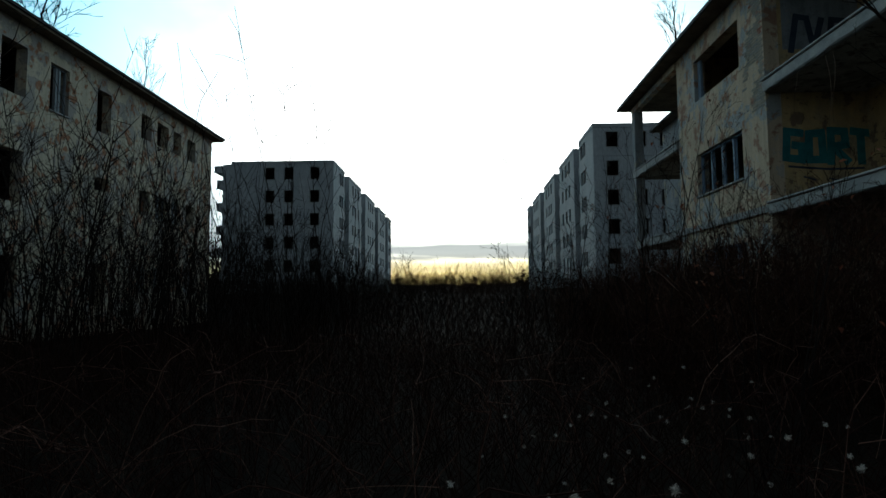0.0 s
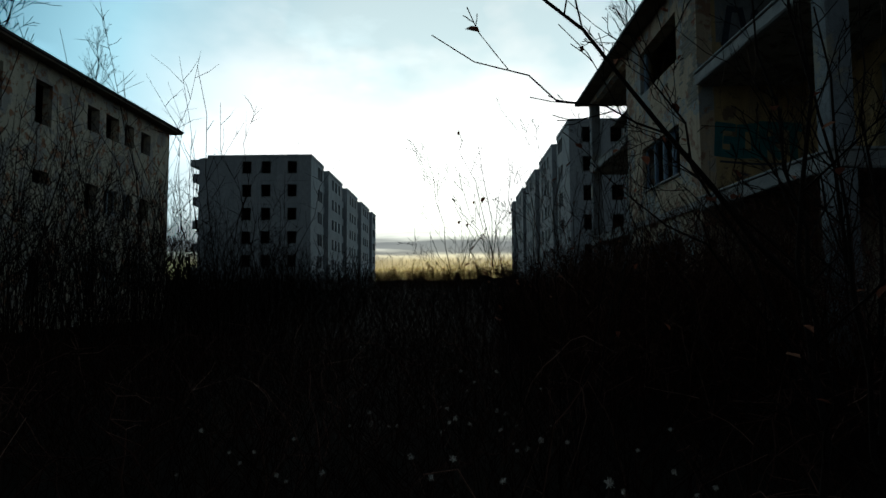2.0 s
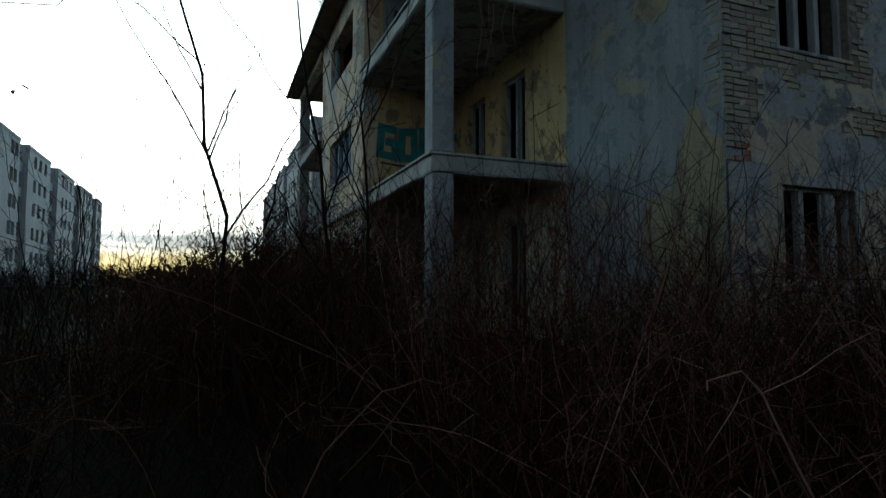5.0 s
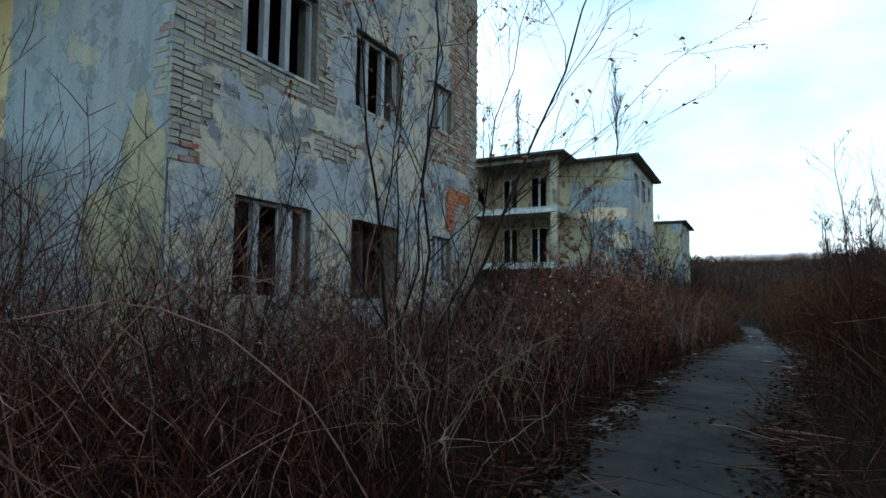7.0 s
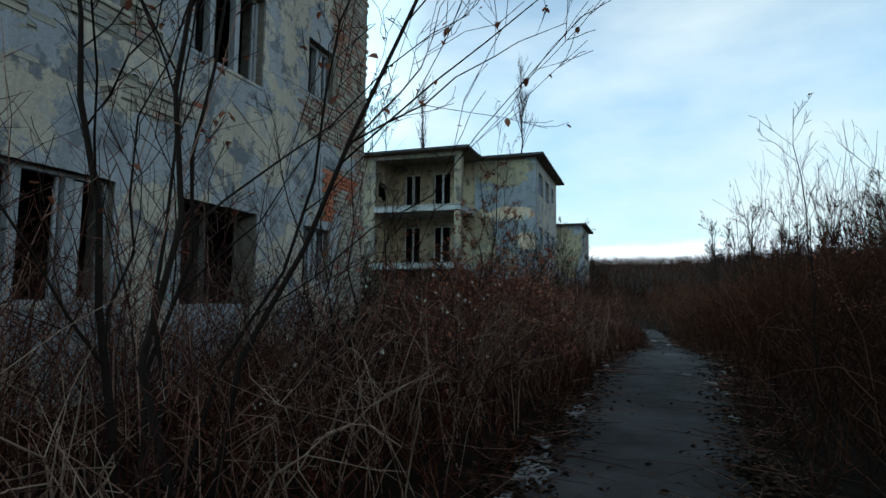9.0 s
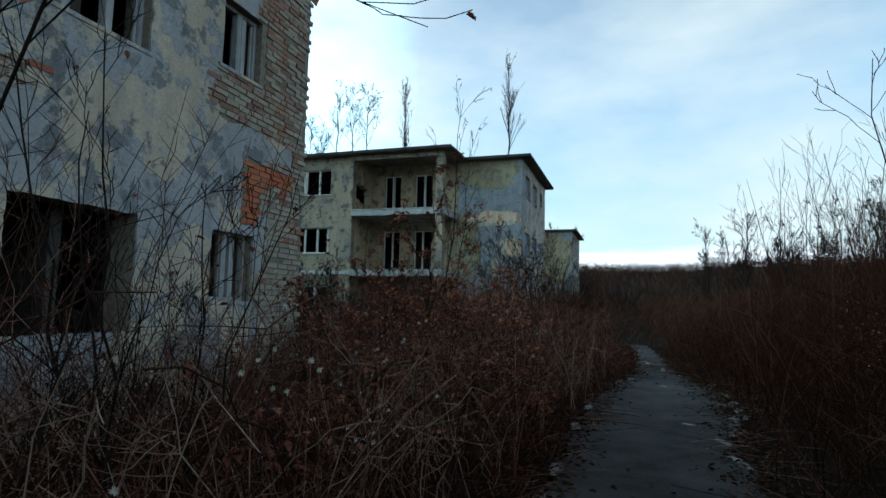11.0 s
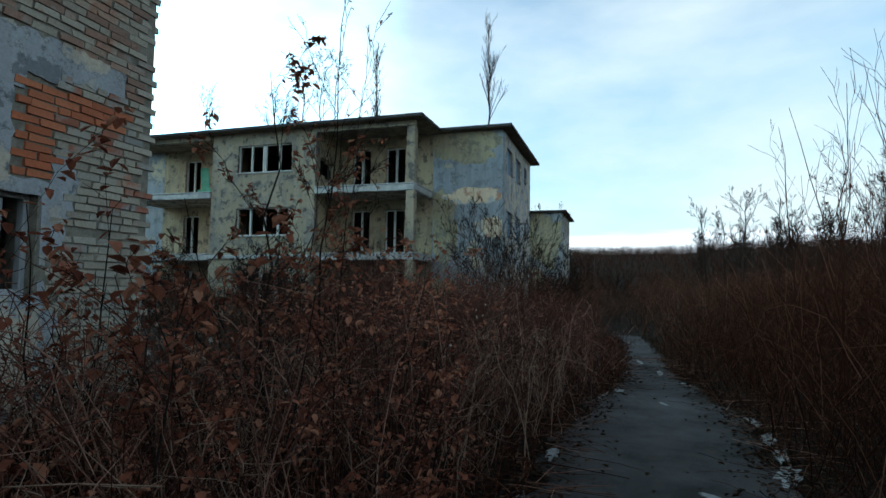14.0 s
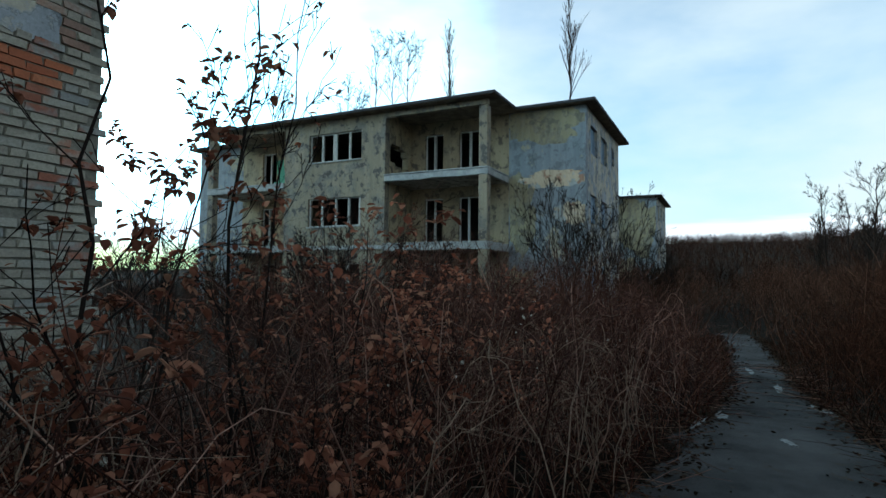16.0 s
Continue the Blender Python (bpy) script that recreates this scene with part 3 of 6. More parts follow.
def house(name, origin, label, mat_side, mat_front, mat_south, seed, hole=False, detailed=False):
    """Three storeys; a front block with a loggia at each end stands before a longer rear block. Local x runs inwards from the front."""
    rng = random.Random(seed)
    root = tagged(new(name), label, "house")
    root.location = origin
    base = -1.2
    floors = (0.0, S1, S2)
    # front wall
    holes = [(9.45, 12.40, f + 0.88, f + 2.19) for f in floors]
    wall_part("front_wall", "x", LX_WALL, 0.36, LY["wall_s"], LY["wall_n"], base, SOFFIT, holes, mat_front, root)
    for f in floors:
        if detailed and f == S2:
            box_part("post", (LX_WALL + 0.12, 12.20, f + 0.885, LX_WALL + 0.20, 12.395, f + 2.185), M_BLUEPAINT, root, "last flaking blue post in the empty window")
            continue
        window_unit(root, "x", LX_WALL, 1, 9.45, 12.40, f + 0.88, f + 2.19, 4, M_WHITE if not detailed else M_BLUEPAINT, rng)
    # side walls of the loggias
    for u, d in ((LY["wall_s"], 0.30), (LY["wall_n"], -0.30)):
        holes = [(0.52, 1.92, 6.70, 7.40), (0.60, 1.35, 7.38, 7.52), (0.95, 2.08, 6.58, 7.12), (1.45, 1.80, 6.50, 6.72)] if hole and d > 0 else []
        wall_part("loggia_side_wall", "y", u, d, LX_WALL + 0.36, LX_BACK, S1 - 0.13, SOFFIT, holes, M_YELLOW if detailed else M_LOGGIA, root)
        wall_part("loggia_side_wall", "y", u, d, LX_WALL + 0.36, LX_BACK, base, S1 - 0.133, [], M_PLASTER_A if detailed else mat_front, root)
    # rear block's west wall: loggia backs and the blank ends
    holes = []
    for f in floors:
        for m in (False, True):
            for a, b in ((4.75, 5.75), (6.55, 7.50)):
                if m:
                    a, b = 22.30 - b, 22.30 - a
                holes.append((a, b, f + 0.02, f + 2.25))
    loggia_holes = [h for h in holes]
    wall_part("loggia_back_wall", "x", LX_BACK, 0.18, LY["col_s"], LY["wall_s"], S1 - 0.13, SOFFIT, [h for h in loggia_holes if h[0] < 9 and h[2] > 2], M_YELLOW if detailed else M_LOGGIA, root)
    wall_part("loggia_back_wall", "x", LX_BACK, 0.18, LY["col_s"], LY["wall_s"], base, S1 - 0.133, [h for h in loggia_holes if h[0] < 9 and h[2] < 2], M_PLASTER_A if detailed else mat_front, root)
    wall_part("loggia_back_wall", "x", LX_BACK, 0.18, LY["wall_n"], LY["col_n"], S1 - 0.13, SOFFIT, [h for h in loggia_holes if h[0] > 9 and h[2] > 2], M_YELLOW if detailed else M_LOGGIA, root)
    wall_part("loggia_back_wall", "x", LX_BACK, 0.18, LY["wall_n"], LY["col_n"], base, S1 - 0.133, [h for h in loggia_holes if h[0] > 9 and h[2] < 2], M_PLASTER_A if detailed else mat_front, root)
    blank = wall_part("end_wall", "x", LX_BACK, 0.36, 0.032 if detailed else 0.0, LY["col_s"], base, SOFFIT, [], mat_side, root)
    wall_part("end_wall", "x", LX_BACK, 0.36, LY["col_n"], LY["north"], base, SOFFIT, [], mat_side, root)
    for h in loggia_holes:
        window_unit(root, "x", LX_BACK, 1, *h, 2, M_FRAME if detailed else M_WHITE, rng, leaf=False)
    # south wall
    south = []
    for f in floors:
        south += [(3.39, 4.74, f + 0.95, f + 2.19, 3), (5.61, 6.95, f + 0.95, f + 2.19, 3), (8.06, 8.87, f + 1.30, f + 2.20, 2)]
    wall = wall_part("south_wall", "y", 0.0 if not detailed else 0.022, 0.36, LX_BACK + 0.36, LX_EAST - (0.05 if detailed else 0), base, SOFFIT, [s[:4] for s in south], mat_south if not detailed else M_MORTAR, root)
    for a, b, e, f, k in south:
        ground_door = detailed and a == 5.61 and e < 2
        if not ground_door:
            window_unit(root, "y", 0.0, 1, a, b, e, f, k, M_FRAME if detailed else M_BLUEPAINT, rng, sill=M_PLASTER, out=0.012)
    # the other outer walls
    wall_part("rear_wall", "x", LX_EAST, -0.36, 0.36, LY["north"], base, SOFFIT, [], mat_side, root)
    wall_part("north_wall", "y", LY["north"], -0.36, LX_BACK + 0.36, LX_EAST - 0.36, base, SOFFIT, [], mat_side, root)
    # inner floors and partitions, coloured dark for room shade, closing the view through
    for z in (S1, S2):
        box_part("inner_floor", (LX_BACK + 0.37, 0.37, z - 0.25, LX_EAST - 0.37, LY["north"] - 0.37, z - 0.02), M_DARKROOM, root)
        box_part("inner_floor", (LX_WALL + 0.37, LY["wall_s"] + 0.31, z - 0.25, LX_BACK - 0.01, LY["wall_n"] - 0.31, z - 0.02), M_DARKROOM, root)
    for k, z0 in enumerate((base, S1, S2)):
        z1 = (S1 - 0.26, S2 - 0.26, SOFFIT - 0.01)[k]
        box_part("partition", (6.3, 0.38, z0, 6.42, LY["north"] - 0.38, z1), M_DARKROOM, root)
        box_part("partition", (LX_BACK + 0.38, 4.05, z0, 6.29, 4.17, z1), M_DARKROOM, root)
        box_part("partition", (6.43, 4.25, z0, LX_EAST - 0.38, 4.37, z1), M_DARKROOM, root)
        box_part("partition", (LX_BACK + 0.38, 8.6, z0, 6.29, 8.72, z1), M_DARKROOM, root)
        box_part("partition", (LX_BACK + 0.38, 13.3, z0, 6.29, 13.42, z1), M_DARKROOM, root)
    # loggia slabs, edge beams and columns
    for a, b in ((LY["col_s"], LY["wall_s"]), (LY["wall_n"], LY["col_n"])):
        for z in (S1, S2):
            bm = bmesh.new()
            add_box(bm, 0.0, a, z - 0.26, LX_BACK - 0.003, b, z, 0.02)
            bmesh.ops.subdivide_edges(bm, edges=[e for e in bm.edges if e.calc_length() > 2], cuts=14)
            for v in bm.verts:
                if v.co.x < 0.1 or abs(v.co.y - a) < 0.1:
                    v.co += Vector((rng.uniform(-0.012, 0.02), 0, rng.uniform(-0.02, 0.012)))
            part("loggia_slab", bm, M_CONCRETE, root, "spalled concrete loggia slab")
            box_part("loggia_ceiling", (0.12, a + 0.12, z - 0.284, LX_BACK - 0.01, b - 0.01, z - 0.266), M_CEILING, root, "peeling stained loggia ceiling")
            bm = bmesh.new()
            add_box(bm, -0.03, a - 0.02, z + 0.005, 0.10, b, z + 0.055, 0.01)
            y = a - 0.02 if a < 5 else b - 0.10
            add_box(bm, 0.11, y, z + 0.005, LX_BACK - 0.02, y + 0.12, z + 0.055, 0.01)
            part("slab_edge", bm, M_CONCRETE, root, "cracked raised edging")
        bm = bmesh.new()
        add_box(bm, 0.02, a + 0.02, SOFFIT - 0.24, 0.26, b - 0.002, SOFFIT - 0.003, 0.01)
        part("beam", bm, mat_front, root)
        y = a + 0.02 if a < 5 else b - 0.40
        for z0, z1 in ((base, S1 - 0.27), (S1 + 0.06, S2 - 0.27), (S2 + 0.06, SOFFIT - 0.25)):
            bm = bmesh.new()
            add_box(bm, 0.03, y, z0, 0.40, y + 0.38, z1, 0.025)
            part("column", bm, M_BLUE if detailed else mat_front, root)
    bm = bmesh.new()
    add_box(bm, 0.0, LY["wall_s"] + 0.003, S1 - 0.20, LX_WALL - 0.003, LY["wall_n"] - 0.003, S1 - 0.02, 0.01)
    part("string_course", bm, M_CONCRETE, root)
    # roof: soffit boards, then the felt that hangs over
    o = 0.42
    out = [(-o, LY["col_s"] - o), (LX_BACK - o, LY["col_s"] - o), (LX_BACK - o, -o), (LX_EAST + o, -o), (LX_EAST + o, LY["north"] + o),
           (LX_BACK - o, LY["north"] + o), (LX_BACK - o, LY["col_n"] + o), (-o, LY["col_n"] + o)]
    polygon_part("soffit", out, SOFFIT, SOFFIT + 0.07, M_SOFFIT, root)
    f = 0.05
    felt = [(-o - f, LY["col_s"] - o - f), (LX_BACK - o - f, LY["col_s"] - o - f), (LX_BACK - o - f, -o - f), (LX_EAST + o + f, -o - f), (LX_EAST + o + f, LY["north"] + o + f),
            (LX_BACK - o - f, LY["north"] + o + f), (LX_BACK - o - f, LY["col_n"] + o + f), (-o - f, LY["col_n"] + o + f)]
    polygon_part("roof", felt, SOFFIT + 0.02, SOFFIT + 0.13, M_ROOF, root, "black felt roof edge, sagging")
    return root, wall, blank, south


H1 = (7.72, 5.645, 0.0)
near_house, near_south, near_blank, near_windows = house("apartment_house", H1, "derelict three-storey house, flaking blue-grey render, empty windows", M_BLUE, M_FRONT, M_PLASTER, 5, detailed=True)
house2, _, _, _ = house("apartment_house", (35.97, 6.045, 0.0), "derelict cream three-storey house with open loggias and a flat roof", M_MIX, M_OCHRE, M_PLASTER, 6, hole=True)
house3 = copy_thing(house2, pose(64.2, 6.445, 0.0))
tagged(house3, "far derelict cream three-storey house among bare trees", "house")



def render_patch(parent, axis, c, u, z, ru, rz, lo, hi, mat, seed, label):
    """A ragged sheet of old undercoat, a few millimetres proud of the wall."""
    bm = bmesh.new()
    ring = []
    n = 64
    for k in range(n):
        t = 2 * math.pi * k / n
        q = 1 + 0.42 * noise.noise(Vector((seed, 1.4 * math.cos(t), 1.4 * math.sin(t)))) + 0.26 * noise.noise(Vector((seed, 4.5 * math.cos(t), 4.5 * math.sin(t)))) + 0.10 * noise.noise(Vector((seed, 14 * math.cos(t), 14 * math.sin(t))))
        a, e = u + ru * q * math.cos(t), z + rz * q * math.sin(t)
        a, e = min(max(a, lo + 0.0007 * k), hi - 0.0007 * k), min(e, SOFFIT - 0.02 - 0.0007 * k)
        ring.append((a, e))
    d = 0.004 + 0.0007 * (seed % 5)
    f = bm.faces.new([bm.verts.new((c - d, a, e) if axis == "x" else (a, c - d, e)) for a, e in ring])
    r = bmesh.ops.extrude_face_region(bm, geom=[f])
    bmesh.ops.translate(bm, verts=[v for v in r["geom"] if isinstance(v, bmesh.types.BMVert)], vec=(d + 0.004, 0, 0) if axis == "x" else (0, d + 0.004, 0))
    bmesh.ops.recalc_face_normals(bm, faces=bm.faces)
    part("render_patch", bm, mat, parent, label)


for k, (u, z, ru, rz) in enumerate(((0.45, 1.0, 1.05, 1.75), (2.7, 7.6, 0.5, 0.9), (1.2, 5.0, 0.45, 0.35))):
    render_patch(near_house, "x", LX_BACK, u, z, ru, rz, 0.04, LY["col_s"] - 0.01, M_OLIVE, 11 + k, "old ochre undercoat laid bare")
for k, (u, z, ru, rz, m) in enumerate(((1.8, 8.15, 2.0, 0.75, M_OLIVE), (2.9, 4.4, 0.8, 1.6, M_OLIVE), (1.2, 5.75, 1.5, 0.34, M_FRONT), (0.5, 4.3, 0.7, 0.5, M_FRONT), (2.9, 0.8, 0.9, 1.2, M_OLIVE))):
    render_patch(house2, "x", LX_BACK, u, z, ru, rz, 0.02, LY["col_s"] - 0.01, m, 21 + k, "ochre undercoat showing through blue render")
for k, (u, z, ru, rz) in enumerate(((1.6, 6.4, 1.9, 2.2), (2.4, 2.2, 1.0, 1.4))):
    render_patch(house3, "x", LX_BACK, u, z, ru, rz, 0.02, LY["col_s"] - 0.01, M_OLIVE, 31 + k, "ochre undercoat showing through blue render")

# render of the near house's south wall, broken away to the brick
WX0, WX1 = LX_BACK + 0.003, LX_EAST - 0.045


def ruddy(x, z):
    """Where the lintel's bare orange brick shows beside the last window."""
    return (8.62 < x < 8.98 and 2.30 < z < 3.10) or (8.70 < x < 9.75 and 2.93 < z < 3.20)


def bare(x, z):
    """How far the brick is laid bare at a place on the south wall: over zero, the render is gone."""
    q = noise.noise(Vector((x * 1.1, 3.7, z * 1.1))) * 0.9 + noise.noise(Vector((x * 4.3, 9.1, z * 4.3))) * 0.30
    band = 3.32 < z < 3.62
    east = (x - (8.92 if z < 3.6 else 7.95 if z < 4.25 else 8.62)) * 1.6
    west = (4.95 - x - 0.25 * max(0.0, z - 6.2)) * 0.62 if z > 3.62 else (2.85 - x) * 1.4 - (0.9 if z < 2.4 else 0.0)
    belt = 0.35 - abs(z - 3.35) * 0.9 - max(0, x - 4.6) * 0.5 if 2.95 < z < 3.95 else -2
    low = 0.55 - abs(z - 0.25) * 1.2 - max(0.0, 9.2 - x) * 0.9
    v = max(east, west, belt, low) + q * 0.8
    if ruddy(x, z):
        return 0.5
    if band and x > 4.0:
        v -= 1.4 if x < 9.7 else 0.5
    return v


cell = 0.075
cols, rows_n = int((WX1 - WX0) / cell) + 1, int((SOFFIT + 0.9) / cell)
xs = np.linspace(WX0, WX1, cols + 1)
zs = np.linspace(-0.9, SOFFIT - 0.002, rows_n + 1)
open_cells = set()
for i in range(cols):
    for j in range(rows_n):
        x, z = (xs[i] + xs[i + 1]) / 2, (zs[j] + zs[j + 1]) / 2
        if any(a - 0.01 < x < b + 0.01 and e - 0.01 < z < f + 0.01 for a, b, e, f, _ in near_windows) or bare(x, z) > 0:
            open_cells.add((i, j))
keep = [(i, j) for i in range(cols) for j in range(rows_n) if (i, j) not in open_cells]
jit = {}
V, F = [], []


def corner(i, j, d):
    key = (i, j, d)
    if key not in jit:
        r = random.Random(i * 7919 + j)
        edge = any((i + a, j + b) in open_cells for a in (-1, 0) for b in (-1, 0))
        k = 0.028 if edge else 0.0
        near_win = any(a - 0.09 < xs[i] < b + 0.09 and e - 0.09 < zs[j] < f + 0.09 for a, b, e, f, _ in near_windows)
        k = 0.006 if near_win else k
        lift = 0.004 * noise.noise(Vector((xs[i] * 1.7, 0, zs[j] * 1.7)))
        jit[key] = len(V)
        V.append((xs[i] + r.uniform(-k, k), (0.0 + lift if d == 0 else 0.0215), zs[j] + r.uniform(-k, k)))
    return jit[key]


for i, j in keep:
    F.append((corner(i, j, 0), corner(i + 1, j, 0), corner(i + 1, j + 1, 0), corner(i, j + 1, 0)))
    for (a, b), (p, q) in (((-1, 0), ((i, j), (i, j + 1))), ((1, 0), ((i + 1, j), (i + 1, j + 1))), ((0, -1), ((i, j), (i + 1, j))), ((0, 1), ((i, j + 1), (i + 1, j + 1)))):
        if (i + a, j + b) in open_cells:
            F.append((corner(*p, 0), corner(*q, 0), corner(*q, 1), corner(*p, 1)))
mesh_object("render_coat", V, F, M_PLASTER, near_south, "flaked blue and cream render coat")

# ---------------------------------------------------------------- the house across the yard, its rear side
AX, AY0, AY1 = -12.7, 6.7, 29.5
yard_house = tagged(new("apartment_house"), "derelict three-storey house, brown flaking render, rear side behind saplings", "house")
yard_house.location = (AX, 0, 0)
rng = random.Random(9)
A_TOP = 9.05
upper = [(9.0, 9.95), (11.2, 12.15), (13.3, 14.3), (15.5, 16.5), (17.5, 18.4), (19.9, 20.75), (22.8, 23.6), (24.05, 25.0), (25.45, 26.2), (26.8, 27.65)]
a_holes = []
for k, (a, b) in enumerate(upper):
    tall = a < 22
    for z in (8.40, 5.22, 2.1):
        if k == 5 and z == 5.22:
            a_holes.append((a, b, 4.70, 5.18))
        elif k == 4 and z < 8:
            continue
        else:
            a_holes.append((a, b, z - (1.55 if tall else 1.02), z))
wall_part("rear_wall", "x", 0.0, -0.36, AY0, AY1, -1.2, A_TOP, a_holes, M_PLASTER_A, yard_house)
for k, (a, b, e, f) in enumerate(a_holes):
    if rng.random() < 0.3:
        window_unit(yard_house, "x", 0.0, -1, a, b, e, f, 2, M_WOOD, rng)
wall_part("end_wall", "y", AY0, 0.36, -7.6, -0.363, -1.2, A_TOP, [], M_PLASTER_A, yard_house)
wall_part("end_wall", "y", AY1, -0.36, -7.6, -0.363, -1.2, A_TOP, [], M_PLASTER_A, yard_house)
wall_part("front_wall", "x", -7.6, 0.36, AY0 + 0.363, AY1 - 0.363, -1.2, A_TOP, [], M_PLASTER_A, yard_house)
# Inner floors and partitions share the darkened room render.
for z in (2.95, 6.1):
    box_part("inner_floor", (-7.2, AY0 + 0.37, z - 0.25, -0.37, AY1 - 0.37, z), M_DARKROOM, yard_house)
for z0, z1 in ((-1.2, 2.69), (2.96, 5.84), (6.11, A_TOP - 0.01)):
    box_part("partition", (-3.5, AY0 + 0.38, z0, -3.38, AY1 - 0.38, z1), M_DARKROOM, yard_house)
polygon_part("soffit", [(-8.0, AY0 - 0.45), (0.45, AY0 - 0.45), (0.45, AY1 + 0.45), (-8.0, AY1 + 0.45)], A_TOP, A_TOP + 0.08, M_SOFFIT, yard_house)
polygon_part("roof", [(-8.06, AY0 - 0.51), (0.51, AY0 - 0.51), (0.51, AY1 + 0.51), (-8.06, AY1 + 0.51)], A_TOP + 0.084, A_TOP + 0.18, M_ROOF, yard_house)

# ---------------------------------------------------------------- six-storey panel blocks
P_ST, P_TOP = 2.72, 16.32


def panel_block(name, x0, x1, y0, y1, face_west, windows, label, seed):
    """A slab block of concrete panels. Its end looks south; its long side is broken into bays with narrow set-back joints."""
    rng = random.Random(seed)
    root = tagged(new(name), label, "apartment block")
    root.location = (x0, y0, 0)
    w, length = x1 - x0, y1 - y0
    # core and end wall of panels, each storey and bay a panel of its own
    bays = [0.0, *windows[0], w]
    for st in range(6):
        z0, z1 = st * P_ST, (st + 1) * P_ST
        for k in range(len(bays) - 1):
            a, b = bays[k] + 0.015, bays[k + 1] - 0.015
            holes = [(c - 0.53, c + 0.53, z0 + 0.88, z0 + 2.28) for c in windows[1] if a < c < b]
            V, F = wall_mesh("y", 0.0, 0.22, a, b, z0 + 0.015 - (0.9 if st == 0 else 0), z1 - 0.015, holes)
            panel = mesh_object("panel", V, F, M_PANEL, root)
            for h in holes:
                bm = bmesh.new()
                for q in ((h[0] - 0.07, h[1] + 0.07, h[2] - 0.09, h[2]), (h[0] - 0.07, h[1] + 0.07, h[3], h[3] + 0.07), (h[0] - 0.07, h[0], h[2], h[3]), (h[1], h[1] + 0.07, h[2], h[3])):
                    add_box(bm, q[0], -0.03, q[2], q[1], 0.10, q[3])
                part("window_frame", bm, M_CONCRETE, panel)
    # long side: five bays
    spans = ((0.0, 6.4), (9.4, 18.8), (22.6, 32.4), (36.4, 46.2), (50.0, length))
    n = 5
    side = 0.0 if face_west else w
    inward = 1 if face_west else -1
    for k in range(n):
        a, b = spans[k]
        gap = spans[k + 1][0] - b if k < n - 1 else 0.0
        holes = []
        for st in range(6):
            for c in ((0.30, 0.52, 0.76) if k else (0.62, 0.82)):
                u = a + (b - a) * c
                holes.append((u - 0.55, u + 0.55, st * P_ST + 0.88, st * P_ST + 2.28))
        wall_part("side_wall", "x", side, inward * 0.22, a + (0.23 if k == 0 else 0), b, -0.9, P_TOP, holes, M_PANEL, root)
        if k:
            bm = bmesh.new()
            p, q = sorted((side, side + inward * 2.4))
            add_box(bm, p + (0.23 if face_west else 0), a, -0.9, q - (0 if face_west else 0.23), a + 0.22, P_TOP)
            part("return_wall", bm, M_PANEL, root)
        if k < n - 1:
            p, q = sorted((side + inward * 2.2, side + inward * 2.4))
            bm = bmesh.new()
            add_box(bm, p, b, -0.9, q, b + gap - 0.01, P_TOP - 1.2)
            # Set-back wall coloured dark to paint in the recess's shade.
            part("set_back_wall", bm, M_RECESS, root)
            bm = bmesh.new()
            p, q = sorted((side + inward * 0.23, side + inward * 2.4))
            add_box(bm, p, b - 0.22, -0.9, q, b - 0.004, P_TOP)
            part("return_wall", bm, M_PANEL, root)
            for st in range(1, 6):
                bm = bmesh.new()
                p, q = sorted((side + inward * 0.5, side + inward * 1.2))
                add_box(bm, p, b + 0.01, st * P_ST - 0.1, q, b + gap - 0.02, st * P_ST + 0.9)
                part("balcony", bm, M_PANEL, root)
        bm = bmesh.new()
        p, q = sorted((side - inward * 0.05, side + inward * (w - 1.0)))
        add_box(bm, p, a - (0.05 if k == 0 else 0), P_TOP + 0.004, q, b, P_TOP + 0.34)
        part("parapet", bm, M_PANEL, root)
    # inner floors in the darkened render close and blacken the rooms behind the windows
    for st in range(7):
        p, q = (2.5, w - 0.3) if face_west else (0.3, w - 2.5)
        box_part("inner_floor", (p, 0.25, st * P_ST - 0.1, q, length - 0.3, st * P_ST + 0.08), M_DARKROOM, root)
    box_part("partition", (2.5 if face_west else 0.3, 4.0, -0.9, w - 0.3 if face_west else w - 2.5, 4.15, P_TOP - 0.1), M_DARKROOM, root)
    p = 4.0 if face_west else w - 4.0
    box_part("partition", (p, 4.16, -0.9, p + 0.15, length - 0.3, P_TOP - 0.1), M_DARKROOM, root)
    other = w if face_west else 0.0
    wall_part("far_side_wall", "x", other, -0.2 if face_west else 0.2, 0.23, length, -0.9, P_TOP, [], M_PANEL, root)
    wall_part("far_end_wall", "y", length, -0.2, 0.23, w - 0.23, -0.9, P_TOP, [], M_PANEL, root)
    if not face_west:
        for st in range(1, 6):
            box_part("balcony", (-0.95, 0.6, st * P_ST, -0.004, 3.4, st * P_ST + 1.0), M_PANEL, root)
        box_part("stair_head", (-0.004 - 1.1, 0.25, P_TOP - 0.9, -0.006, 6.0, P_TOP - 0.1), M_PANEL, root)
    return root


panel_block("apartment_block", -27.6, -14.5, 66.5, 122.0, False, ((4.1, 6.6, 9.0), (5.6, 7.85, 10.9)), "abandoned grey concrete panel block, dark empty windows", 3)
panel_block("apartment_block", 12.68, 25.8, 53.4, 107.8, True, ((3.1, 5.6, 8.4), (1.75, 4.35, 6.7)), "abandoned grey concrete panel block with set-back joints, dark windows", 4)

